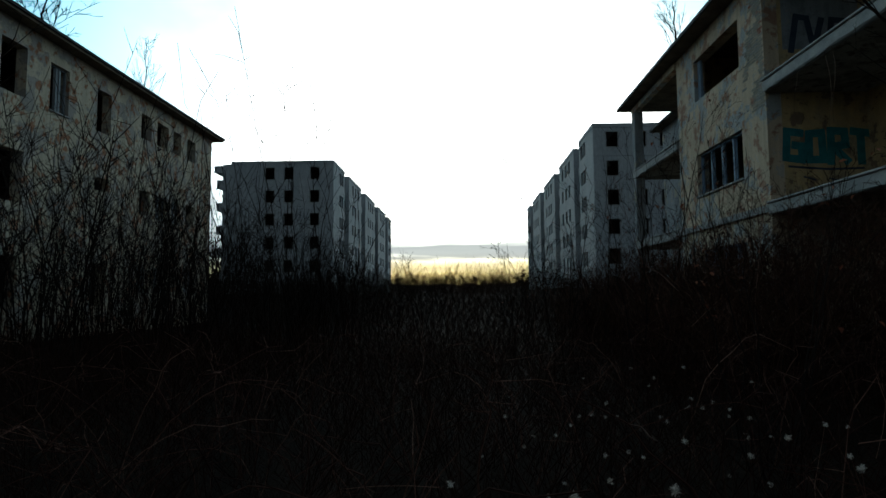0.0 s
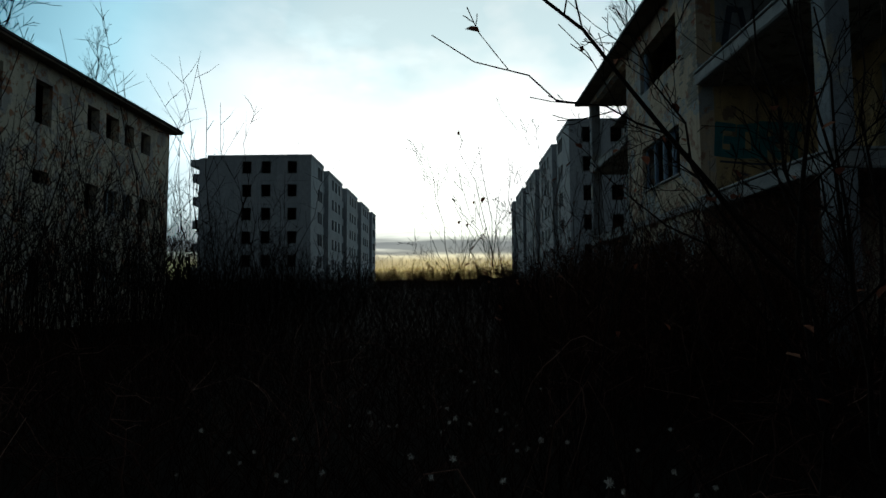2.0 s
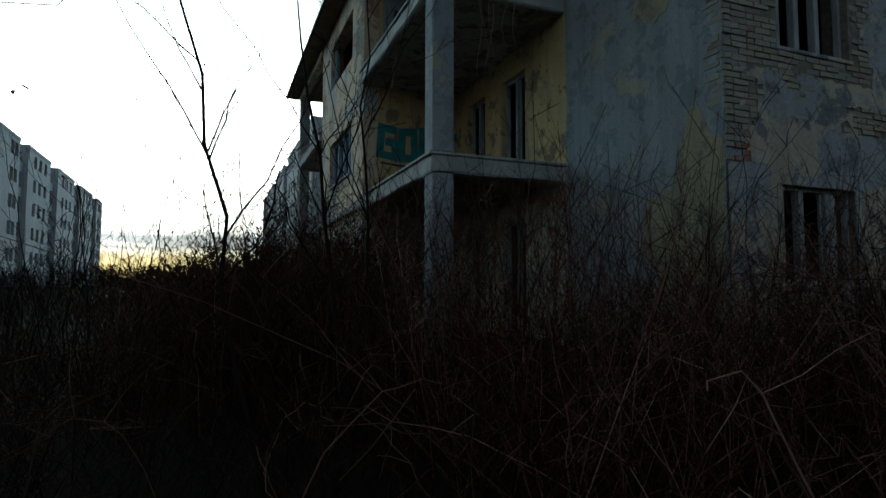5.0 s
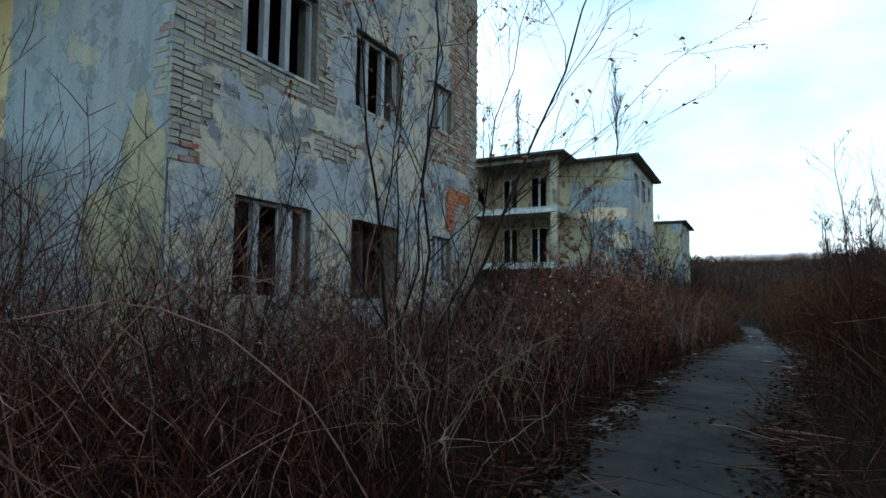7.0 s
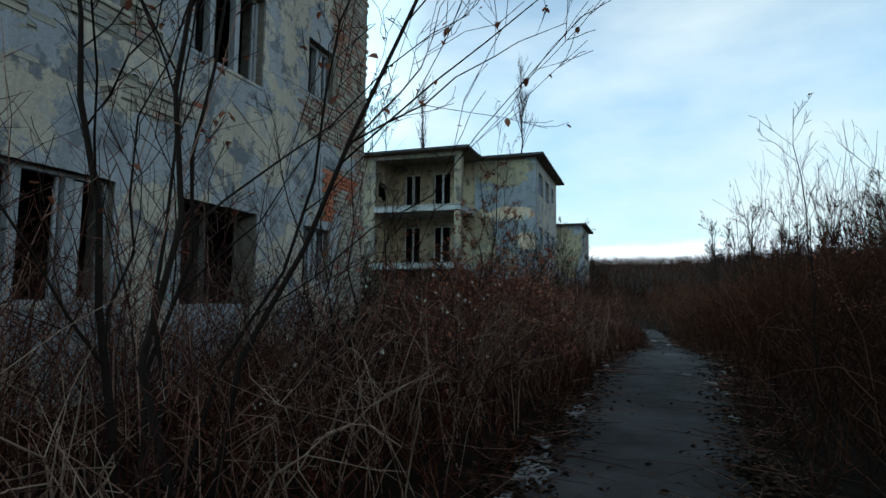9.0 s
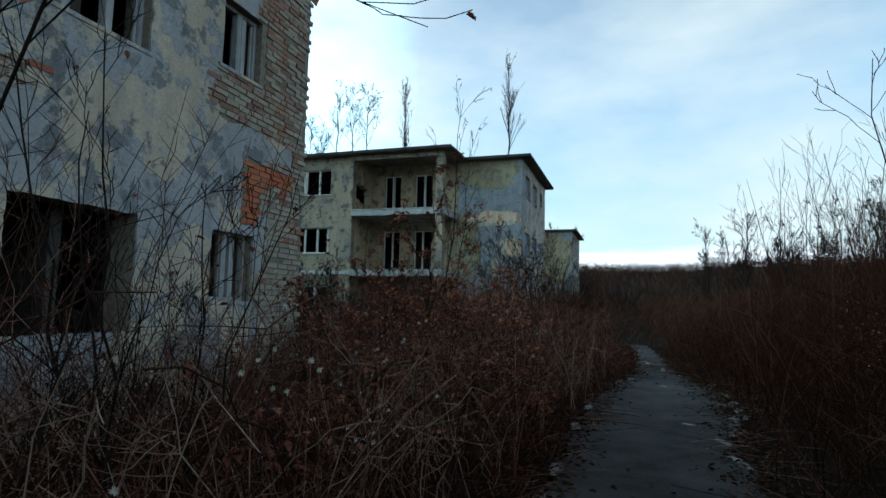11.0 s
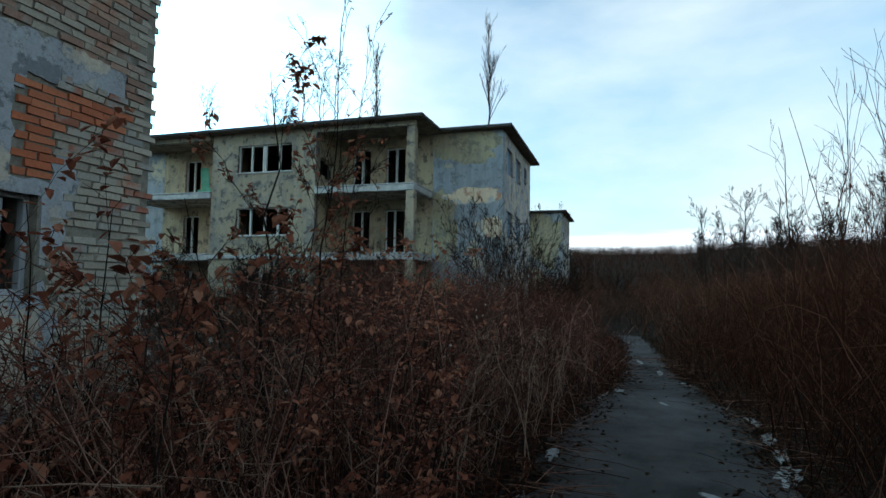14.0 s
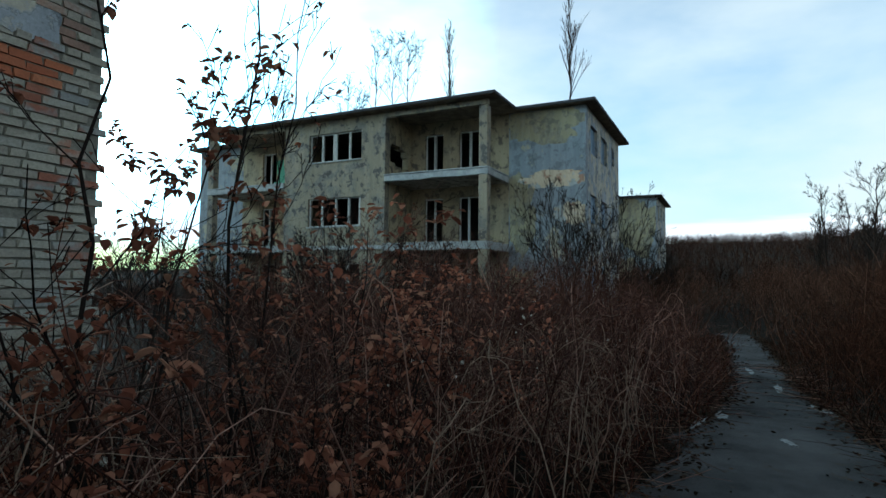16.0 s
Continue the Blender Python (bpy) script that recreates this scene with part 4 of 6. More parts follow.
# ---------------------------------------------------------------- plants: mesh makers
def tubes(P, R, sides=3):
    """Tapered stems: P of shape (n, k, 3) holds the lines, R of shape (n, k) the radii."""
    n, k, _ = P.shape
    T = np.gradient(P, axis=1)
    T /= np.linalg.norm(T, axis=2, keepdims=True) + 1e-9
    ref = np.where(np.abs(T[..., 2:3]) > 0.9, np.array([1.0, 0, 0]), np.array([0, 0, 1.0]))
    U = np.cross(T, ref); U /= np.linalg.norm(U, axis=2, keepdims=True) + 1e-9
    W = np.cross(T, U)
    ang = np.arange(sides) * 2 * math.pi / sides
    ring = P[:, :, None, :] + R[:, :, None, None] * (np.cos(ang)[None, None, :, None] * U[:, :, None, :] + np.sin(ang)[None, None, :, None] * W[:, :, None, :])
    ids = np.arange(n * k * sides).reshape(n, k, sides)
    a, b = ids[:, :-1, :], ids[:, 1:, :]
    q = np.stack([a, np.roll(a, -1, 2), np.roll(b, -1, 2), b], -1).reshape(-1, 4)
    return ring.reshape(-1, 3), q


def curves(rs, base, direction, length, k, bend, wiggle):
    """Lines of k points from base along direction, drooping by bend and swaying by wiggle."""
    n = len(base)
    s = np.linspace(0, 1, k)[None, :, None]
    d = direction / (np.linalg.norm(direction, axis=1, keepdims=True) + 1e-9)
    side = rs.normal(size=(n, 1, 3)) * np.array([1, 1, 0.2])
    P = base[:, None, :] + d[:, None, :] * length[:, None, None] * s
    P = P + side * (s ** 2) * (bend * length)[:, None, None]
    P = P + rs.normal(size=(n, k, 3)) * (wiggle * length)[:, None, None] * s
    return P


def join(*pairs):
    V, Q, o = [], [], 0
    for v, q in pairs:
        V.append(v); Q.append(q + o); o += len(v)
    return np.concatenate(V), np.concatenate(Q)


def thicket(name, mat, rs, pts, height, radius, label, category, twigs=5, lean=0.18, k=4, sub=0, twig_len=0.42):
    """A stand of dry stems, each forking into twigs: one mesh."""
    n = len(pts)
    base = np.column_stack([pts, ground_z(pts[:, 0], pts[:, 1]) - 0.03])
    d = np.column_stack([rs.normal(size=(n, 2)) * lean, np.ones(n)])
    P = curves(rs, base, d, height, k, np.full(n, 0.16), np.full(n, 0.022))
    R = radius[:, None] * np.linspace(1.0, 0.35, k)[None, :]
    bits = [tubes(P, R)]
    if twigs:
        who = np.repeat(np.arange(n), twigs)
        m = len(who)
        s = rs.uniform(0.25, 0.97, m) * (k - 1)
        i = np.minimum(s.astype(int), k - 2)
        f = (s - i)[:, None]
        b = P[who, i] * (1 - f) + P[who, i + 1] * f
        a = rs.uniform(0, 2 * math.pi, m)
        dd = np.column_stack([np.cos(a), np.sin(a), rs.uniform(0.35, 1.7, m)])
        ll = height[who] * twig_len * rs.uniform(0.4, 1.0, m) * (1.15 - 0.6 * s / (k - 1))
        P2 = curves(rs, b, dd, ll, 3, np.full(m, 0.15), np.full(m, 0.04))
        R2 = (radius[who] * 0.55)[:, None] * np.array([1.0, 0.75, 0.35])[None, :]
        bits.append(tubes(P2, R2))
        if sub:
            w2 = np.repeat(np.arange(m), sub)
            g = rs.uniform(0.2, 1.0, len(w2))[:, None]
            b3 = P2[w2, 1] * (1 - g) + P2[w2, 2] * g
            a = rs.uniform(0, 2 * math.pi, len(w2))
            d3 = np.column_stack([np.cos(a), np.sin(a), rs.uniform(0.0, 1.4, len(w2))])
            P3 = curves(rs, b3, d3, ll[w2] * 0.5, 2, np.zeros(len(w2)), np.full(len(w2), 0.03))
            R3 = (radius[who][w2] * 0.36)[:, None] * np.array([1.0, 0.5])[None, :]
            bits.append(tubes(P3, R3))
    V, Q = join(*bits)
    return tagged(quick_mesh(name, V, Q, mat), label, category, kind="stuff")


def scatter(rs, n, x0, x1, y0, y1, keep):
    p = np.column_stack([rs.uniform(x0, x1, n), rs.uniform(y0, y1, n)])
    return p[keep(p[:, 0], p[:, 1])]


def track_y(x):
    """The middle of the trodden line: through the weeds, then along the path."""
    return np.interp(x, [-6, 0.4, 2.7, 5.0, 6.5, 8.0, 11.0, 15.0, 40.0], [-0.9, -0.25, 0.25, 0.6, 0.4, 0.7, 0.75, 0.6, 1.2])


def clear(x, y, gap):
    """Off the trodden line and the path, and outside the houses."""
    way = (np.abs(y - track_y(x)) > gap) | (x > 17.5)
    asphalt = (x < 7.5) | (x > 34) | (np.abs(y - path_mid(x)) > path_half(x) - 0.05 + 0.1 * np.sin(x * 5))
    ok = way & asphalt
    for hx, hy in ((7.72, 5.645), (35.97, 6.045), (64.2, 6.445)):
        ok &= ~((x > hx - 0.1) & (x < hx + 10.4) & (y > hy + 3.1) & (y < hy + 19.2)) & ~((x > hx + 2.3) & (x < hx + 10.4) & (y > hy - 0.15) & (y < hy + 22.6))
    ok &= ~((x > -20.6) & (x < -12.5) & (y > 6.4) & (y < 29.8))
    ok &= ~((x > -29) & (x < -14.3) & (y > 66) & (y < 123)) & ~((x > 12.4) & (x < 26) & (y > 53) & (y < 108))
    return ok


rs = np.random.RandomState(11)
# low tangle beside the path, both sides
p = scatter(rs, 15000, 6.0, 30.0, -9.0, 5.6, lambda x, y: clear(x, y, 0.75))
dist = np.abs(p[:, 1] - path_mid(p[:, 0])) - path_half(p[:, 0])
south = np.where(p[:, 1] < 0, 0.75 * np.clip((dist - 0.5) / 2.2, 0, 1) * smooth(9, 15, p[:, 0]), 0)
h = (0.35 + south + 0.75 * np.clip(dist / 1.6, 0, 1) + (0.5 + 0.45 * smooth(15, 24, p[:, 0])) * np.clip((dist - 1.6) / 3, 0, 1)) * rs.uniform(0.55, 1.25, len(p))
h = h * (1 - 0.5 * smooth(2.5, 3.5, p[:, 1]) * smooth(10.5, 12.5, p[:, 0]) * smooth(19, 17.5, p[:, 0]))
# North side takes the red-brown colour, south side its darkened copy.
for side, mat, lab in ((1, M_RED, "dense knee-high to head-high red-brown dry weeds beside the path"), (-1, M_BROWN, "dense brown dry weeds south of the path, darkened in colour")):
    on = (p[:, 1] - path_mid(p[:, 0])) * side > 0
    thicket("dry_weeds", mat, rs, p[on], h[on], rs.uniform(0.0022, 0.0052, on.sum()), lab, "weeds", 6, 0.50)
p = scatter(rs, 3200, 6.0, 26.0, -8.0, 5.6, lambda x, y: clear(x, y, 1.05))
dist = np.abs(p[:, 1] - path_mid(p[:, 0])) - path_half(p[:, 0])
h = (0.7 + 0.9 * np.clip(dist / 2.2, 0, 1)) * rs.uniform(0.7, 1.4, len(p))
h = h * (1 - 0.5 * smooth(2.5, 3.5, p[:, 1]) * smooth(10.5, 12.5, p[:, 0]) * smooth(19, 17.5, p[:, 0]))
for side, mat, lab in ((1, M_STEM_GREY, "grey-brown leafless stems standing among the weeds"), (-1, M_BROWN, "brown leafless stems south of the path, darkened in colour")):
    on = (p[:, 1] - path_mid(p[:, 0])) * side > 0
    thicket("dry_stems", mat, rs, p[on], h[on], rs.uniform(0.003, 0.006, on.sum()), lab, "weeds", 7, 0.30, k=5, sub=1, twig_len=0.5)
# farther along the path, towards the hill
p = scatter(rs, 16000, 27.0, 75.0, -34.0, 24.0, lambda x, y: clear(x, y, 0.0) & ((np.abs(y - track_y(x)) > 0.5) | (x > 40)))
h = rs.uniform(1.0, 2.4, len(p)) * (0.35 + 0.65 * np.clip((np.abs(p[:, 1] - path_mid(p[:, 0])) - path_half(p[:, 0])) / 2.0, 0, 1))
thicket("dry_weeds", M_DUN, rs, p, h, rs.uniform(0.006, 0.013, len(p)), "dun brown scrub running on towards the hill", "scrub", 5, 0.35, twig_len=0.5)
p = scatter(rs, 20000, 62.0, 230.0, -130.0, 60.0, lambda x, y: clear(x, y, 0.0))
h = rs.uniform(1.2, 2.6, len(p))
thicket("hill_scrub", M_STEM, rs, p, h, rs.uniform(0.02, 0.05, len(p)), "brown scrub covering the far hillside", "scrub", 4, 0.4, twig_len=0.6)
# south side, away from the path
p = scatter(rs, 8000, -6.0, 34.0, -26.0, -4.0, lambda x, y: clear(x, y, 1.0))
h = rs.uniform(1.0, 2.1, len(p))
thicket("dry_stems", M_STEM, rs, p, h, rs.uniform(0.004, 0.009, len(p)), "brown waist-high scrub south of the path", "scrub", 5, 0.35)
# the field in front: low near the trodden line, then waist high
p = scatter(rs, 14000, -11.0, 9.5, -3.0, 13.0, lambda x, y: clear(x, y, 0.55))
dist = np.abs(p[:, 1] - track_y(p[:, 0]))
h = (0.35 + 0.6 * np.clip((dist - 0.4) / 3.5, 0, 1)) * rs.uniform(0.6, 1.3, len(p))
thicket("dry_weeds", M_STEM, rs, p, h, rs.uniform(0.0022, 0.0048, len(p)), "tangled dry weeds covering the yard, darkened for self-shade", "weeds", 5, 0.60)
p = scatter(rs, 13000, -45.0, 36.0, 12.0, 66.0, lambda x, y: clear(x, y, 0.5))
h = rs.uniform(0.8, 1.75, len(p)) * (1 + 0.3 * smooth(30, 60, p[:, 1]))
thicket("dry_weeds", M_STEM, rs, p, h, rs.uniform(0.006, 0.013, len(p)), "brown scrub across the field between the houses, darkened for self-shade", "scrub", 5, 0.38, twig_len=0.5)
p = scatter(rs, 9000, -120.0, 120.0, 64.0, 220.0, lambda x, y: clear(x, y, 0.5))
h = rs.uniform(2.0, 5.0, len(p))
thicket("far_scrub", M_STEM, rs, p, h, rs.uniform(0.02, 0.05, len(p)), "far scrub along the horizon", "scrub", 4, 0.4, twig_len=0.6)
# tall thin shoots before the near house and before the house across the yard
p = scatter(rs, 400, 6.0, 13.5, 2.6, 9.4, lambda x, y: clear(x, y, 1.6) & (y > 1.9 + 0.25 * np.abs(x - 9)))
thicket("tall_shoots", M_STEM_GREY, rs, p, rs.uniform(1.3, 2.7, len(p)), rs.uniform(0.003, 0.0065, len(p)), "tall thin bare shoots standing against the house wall", "shoots", 7, 0.14, k=6, twig_len=0.22)
p = scatter(rs, 800, -12.3, -2.5, 7.0, 30.0, lambda x, y: clear(x, y, 1.6))
thicket("tall_shoots", M_BARK, rs, p, rs.uniform(2.4, 6.0, len(p)) * (0.5 + 0.5 * smooth(-3, -8, p[:, 0])), rs.uniform(0.008, 0.018, len(p)), "thin bare saplings crowding the yard before the house", "saplings", 9, 0.13, k=6, sub=1, twig_len=0.28)
p = scatter(rs, 260, 3.6, 7.4, 8.0, 27.0, lambda x, y: clear(x, y, 1.6))
thicket("tall_shoots", M_STEM_GREY, rs, p, rs.uniform(1.4, 3.4, len(p)), rs.uniform(0.005, 0.010, len(p)), "bare shoots before the open loggias", "shoots", 8, 0.16, k=6, twig_len=0.26)
p = scatter(rs, 70, -8.0, -2.0, 8.0, 15.0, lambda x, y: clear(x, y, 1.6))
thicket("tall_shoots", M_BARK, rs, p, rs.uniform(3.4, 6.2, len(p)), rs.uniform(0.008, 0.015, len(p)), "tall leafless whips rising out of the yard", "saplings", 8, 0.12, k=7, twig_len=0.2)
p = scatter(rs, 120, -6.0, 6.0, 13.0, 32.0, lambda x, y: clear(x, y, 1.6))
thicket("tall_shoots", M_BARK, rs, p, rs.uniform(1.6, 3.0, len(p)), rs.uniform(0.010, 0.018, len(p)), "scattered bare bushes standing in the field", "saplings", 10, 0.3, k=5, sub=1, twig_len=0.4)
p = scatter(rs, 220, 6.0, 10.4, 5.4, 10.4, lambda x, y: clear(x, y, 1.6) | ((x > 7.9) & (x < 10.0) & (y > 9.1) & (y < 10.0)))
thicket("tall_shoots", M_STEM_GREY, rs, p, rs.uniform(1.6, 3.2, len(p)), rs.uniform(0.004, 0.009, len(p)), "thin bare shoots crowding under the loggia slab", "shoots", 7, 0.10, k=6, twig_len=0.2)

p = scatter(rs, 900, 3.4, 7.6, 7.0, 20.0, lambda x, y: clear(x, y, 1.6))
thicket("tall_weeds", M_DUN, rs, p, rs.uniform(1.5, 2.9, len(p)) * (0.6 + 0.4 * smooth(3.4, 5.6, p[:, 0])), rs.uniform(0.006, 0.011, len(p)), "brown brush standing before the open loggias", "weeds", 10, 0.22, k=5, sub=2, twig_len=0.4)

# long arching canes of bramble and old clematis
def canes(name, mat, rs, pts, span, rise, radius, label):
    n, k = len(pts), 9
    a = rs.uniform(0, 2 * math.pi, n)
    s = np.linspace(0, 1, k)[None, :]
    x = pts[:, 0:1] + np.cos(a)[:, None] * span[:, None] * s
    y = pts[:, 1:2] + np.sin(a)[:, None] * span[:, None] * s
    g = ground_z(pts[:, 0], pts[:, 1])[:, None]
    top = rs.uniform(0.75, 1.5, n)[:, None]
    z = g - 0.02 + rise[:, None] * (1 - (1 - s * top) ** 2)
    P = np.stack([x, y, z], -1) + rs.normal(size=(n, k, 3)) * 0.018
    ok = np.abs(P[:, :, 1] - track_y(P[:, :, 0])).min(axis=1) > 0.42
    P, radius = P[ok], radius[ok]
    n = len(P)
    bits = [tubes(P, radius[:, None] * np.linspace(1, 0.4, k)[None, :], 4)]
    who = np.repeat(np.arange(n), 5)
    i = rs.randint(2, k - 1, len(who))
    dd = rs.normal(size=(len(who), 3)) + np.array([0, 0, 0.4])
    P2 = curves(rs, P[who, i], dd, rs.uniform(0.12, 0.45, len(who)), 4, np.full(len(who), 0.2), np.full(len(who), 0.03))
    bits.append(tubes(P2, (radius[who] * 0.5)[:, None] * np.linspace(1, 0.4, 4)[None, :]))
    V, Q = join(*bits)
    return tagged(quick_mesh(name, V, Q, mat), label, "brambles", kind="stuff")


p = scatter(rs, 2100, 6.2, 24.0, -5.5, 4.8, lambda x, y: clear(x, y, 1.0))
for side, mat, lab in ((1, M_STEM_GREY, "arching bare bramble canes along the path"), (-1, M_BROWN, "arching brown canes south of the path, darkened in colour")):
    q = p[(p[:, 1] - path_mid(p[:, 0])) * side > 0]
    canes("brambles", mat, rs, q, rs.uniform(0.3, 1.5, len(q)), rs.uniform(0.5, 1.4, len(q)), rs.uniform(0.0022, 0.0058, len(q)), lab)
p = scatter(rs, 900, 12.0, 25.0, 1.5, 5.2, lambda x, y: clear(x, y, 1.1))
canes("brambles", M_STEM_GREY, rs, p, rs.uniform(0.3, 1.2, len(p)), rs.uniform(0.6, 1.5, len(p)) * (1 - 0.45 * smooth(2.4, 3.4, p[:, 1]) * smooth(19, 17.5, p[:, 0])), rs.uniform(0.0025, 0.006, len(p)), "tangled bare canes between the path and the cream house")
p = scatter(rs, 700, 11.0, 25.0, -5.5, -0.9, lambda x, y: clear(x, y, 1.1))
canes("brambles", M_BROWN, rs, p, rs.uniform(0.3, 1.2, len(p)), rs.uniform(0.7, 1.9, len(p)), rs.uniform(0.002, 0.0045, len(p)), "tangled red-brown canes south of the path")
p = scatter(rs, 500, 9.2, 22.0, 0.9, 3.6, lambda x, y: clear(x, y, 0.95))
canes("brambles", M_STRAW, rs, p, rs.uniform(0.15, 0.9, len(p)), rs.uniform(0.4, 1.15, len(p)), rs.uniform(0.0022, 0.0056, len(p)), "pale bent dead canes standing out of the weeds")
p = scatter(rs, 600, -6.0, 8.0, -2.0, 8.0, lambda x, y: clear(x, y, 0.8))
canes("brambles", M_STEM_GREY, rs, p, rs.uniform(0.3, 1.3, len(p)), rs.uniform(0.4, 1.0, len(p)), rs.uniform(0.003, 0.006, len(p)), "arching bare canes in the weedy yard")


# ---------------------------------------------------------------- trees and shrubs with parts
def leaf_arrays(rs, at, size, droop=0.5):
    """Small folded leaves at the given places."""
    n = len(at)
    a = rs.uniform(0, 2 * math.pi, n)
    d = np.column_stack([np.cos(a), np.sin(a), rs.uniform(-1.2, 0.5, n) * droop * 2])
    d /= np.linalg.norm(d, axis=1, keepdims=True)
    side = np.cross(d, np.array([0.0, 0, 1.0])); side /= np.linalg.norm(side, axis=1, keepdims=True) + 1e-9
    up = np.cross(side, d)
    curl = rs.uniform(0.15, 0.7, n)[:, None]
    s = size[:, None]
    base, tip = at, at + d * s - up * s * curl * 0.3
    def edge(sign, f, w):
        return at + d * s * f + side * (sign * s * w) + up * s * w * curl
    V = np.stack([base, edge(1, 0.3, 0.30), edge(1, 0.7, 0.26), tip, edge(-1, 0.7, 0.26), edge(-1, 0.3, 0.30)], 1).reshape(-1, 3)
    o = (np.arange(n) * 6)[:, None]
    Q = np.concatenate([o + np.array([[0, 1, 2, 3]]), o + np.array([[3, 4, 5, 0]])])
    return V, Q


def grow(rs, P, R, per, where, length, angle, up, k, thin, wiggle=0.02):
    """Side shoots off the lines P: per shoots each, between the shares where, leaning out by angle."""
    n, kk, _ = P.shape
    who = np.repeat(np.arange(n), per)
    m = len(who)
    s = rs.uniform(*where, m)
    f = s * (kk - 1)
    i = np.minimum(f.astype(int), kk - 2)
    f = (f - i)[:, None]
    b = P[who, i] * (1 - f) + P[who, i + 1] * f
    r = R[who, i] * (1 - f[:, 0]) + R[who, i + 1] * f[:, 0]
    t = P[who, i + 1] - P[who, i]
    full = np.linalg.norm(P[who, -1] - P[who, 0], axis=1)
    t /= np.linalg.norm(t, axis=1, keepdims=True)
    q = rs.normal(size=(m, 3))
    q -= (q * t).sum(1, keepdims=True) * t
    q /= np.linalg.norm(q, axis=1, keepdims=True)
    th = np.radians(rs.uniform(angle[0], angle[1], m))[:, None]
    d = t * np.cos(th) + q * np.sin(th) + np.array([0, 0, up])
    ll = full * rs.uniform(length[0], length[1], m) * (1.1 - 0.65 * s)
    P2 = curves(rs, b, d, ll, k, np.full(m, 0.12), np.full(m, wiggle))
    P2[:, :, 2] += (np.linspace(0, 1, k)[None, :] ** 2) * ll[:, None] * up * 0.5
    R2 = (r * thin)[:, None] * np.linspace(1, 0.35, k)[None, :]
    return P2, R2


def tree(name, stems, label, seed, bark, limbs=(9, (0.25, 0.95), (0.25, 0.5), (35, 60), 0.15), branches=(6, (0.2, 1.0), (0.25, 0.5), (25, 55), 0.15),
         twigs=(5, (0.2, 1.0), (0.25, 0.5), (20, 50), 0.1), leaves=0, leaf_size=0.06, category="tree", group="", thick_twigs=1.0, base=None, thin=0.62, sway=0.025, wiggle=0.03):
    """stems: rows of (x, y, rise, lean x, lean y, radius, height above the ground where it springs from); lean in metres per metre of rise."""
    rs = np.random.RandomState(seed)
    root = tagged(new(name), label, category, group)
    x0, y0 = stems[0][0], stems[0][1]
    root.location = (x0, y0, float(ground_z(x0, y0)) if base is None else base)
    k = 10
    s = np.linspace(0, 1, k)
    P, R = [], []
    for x, y, rise, lx, ly, r, *above in stems:
        z = (float(ground_z(x, y)) if base is None else base) - root.location.z - 0.05 + sum(above)
        bend = rs.normal(size=2) * sway
        line = np.column_stack([x - x0 + lx * rise * s + bend[0] * rise * s ** 2, y - y0 + ly * rise * s + bend[1] * rise * s ** 2, z + rise * s])
        line[1:] += rs.normal(size=(k - 1, 3)) * np.array([1, 1, 0.2]) * rise * wiggle * 0.25
        P.append(line); R.append(r * np.linspace(1, 0.22, k))
    P, R = np.array(P), np.array(R)
    for i in range(len(stems)):
        V, Q = tubes(P[i:i + 1], R[i:i + 1], 6)
        trunk = quick_mesh("trunk" if len(stems) == 1 else "stem", V, Q, bark, True)
        trunk.parent = root
    bits, ends = [], []
    level, rad = P, R
    for per, where, length, angle, up in (limbs, branches, twigs):
        if not per:
            continue
        level, rad = grow(rs, level, rad, per, where, length, angle, up, 7 if level is P else 4, thin, wiggle)
        rad = np.maximum(rad, 0.0012 * thick_twigs)
        bits.append(tubes(level, rad))
        ends.append(level)
    V, Q = join(*bits)
    crown = quick_mesh("crown", V, Q, bark)
    crown.parent = root
    if leaves:
        pool = np.concatenate([e[:, 1:].reshape(-1, 3) for e in ends[-2:]])
        at = pool[rs.randint(0, len(pool), leaves)] + rs.normal(size=(leaves, 3)) * 0.012
        V, Q = leaf_arrays(rs, at, rs.uniform(0.5, 1.25, leaves) * leaf_size)
        lv = quick_mesh("leaves", V, Q, M_LEAF)
        lv.parent = root
        tagged(lv, "withered brown leaves")
    return root


# the many-stemmed young locust beside the near house
tree("young_locust", [(9.64, 2.25, 4.4, 0.03, 0.01, 0.015), (9.95, 2.60, 4.2, 0.16, -0.40, 0.017), (9.93, 2.62, 3.4, -0.13, 0.01, 0.019), (10.00, 2.66, 4.0, 0.10, -0.03, 0.013),
                      (9.98, 2.70, 3.4, 0.22, 0.14, 0.013), (10.05, 2.60, 3.9, 0.24, -0.20, 0.012)],
     "leafless many-stemmed young locust tree before the house wall", 21, M_BARK, (8, (0.25, 0.95), (0.25, 0.5), (22, 48), 0.22), (5, (0.2, 1.0), (0.25, 0.6), (25, 50), 0.2),
     (3, (0.25, 1.0), (0.25, 0.55), (25, 50), 0.1), leaves=420, leaf_size=0.045, thick_twigs=1.35, thin=0.5, sway=0.03, wiggle=0.045)
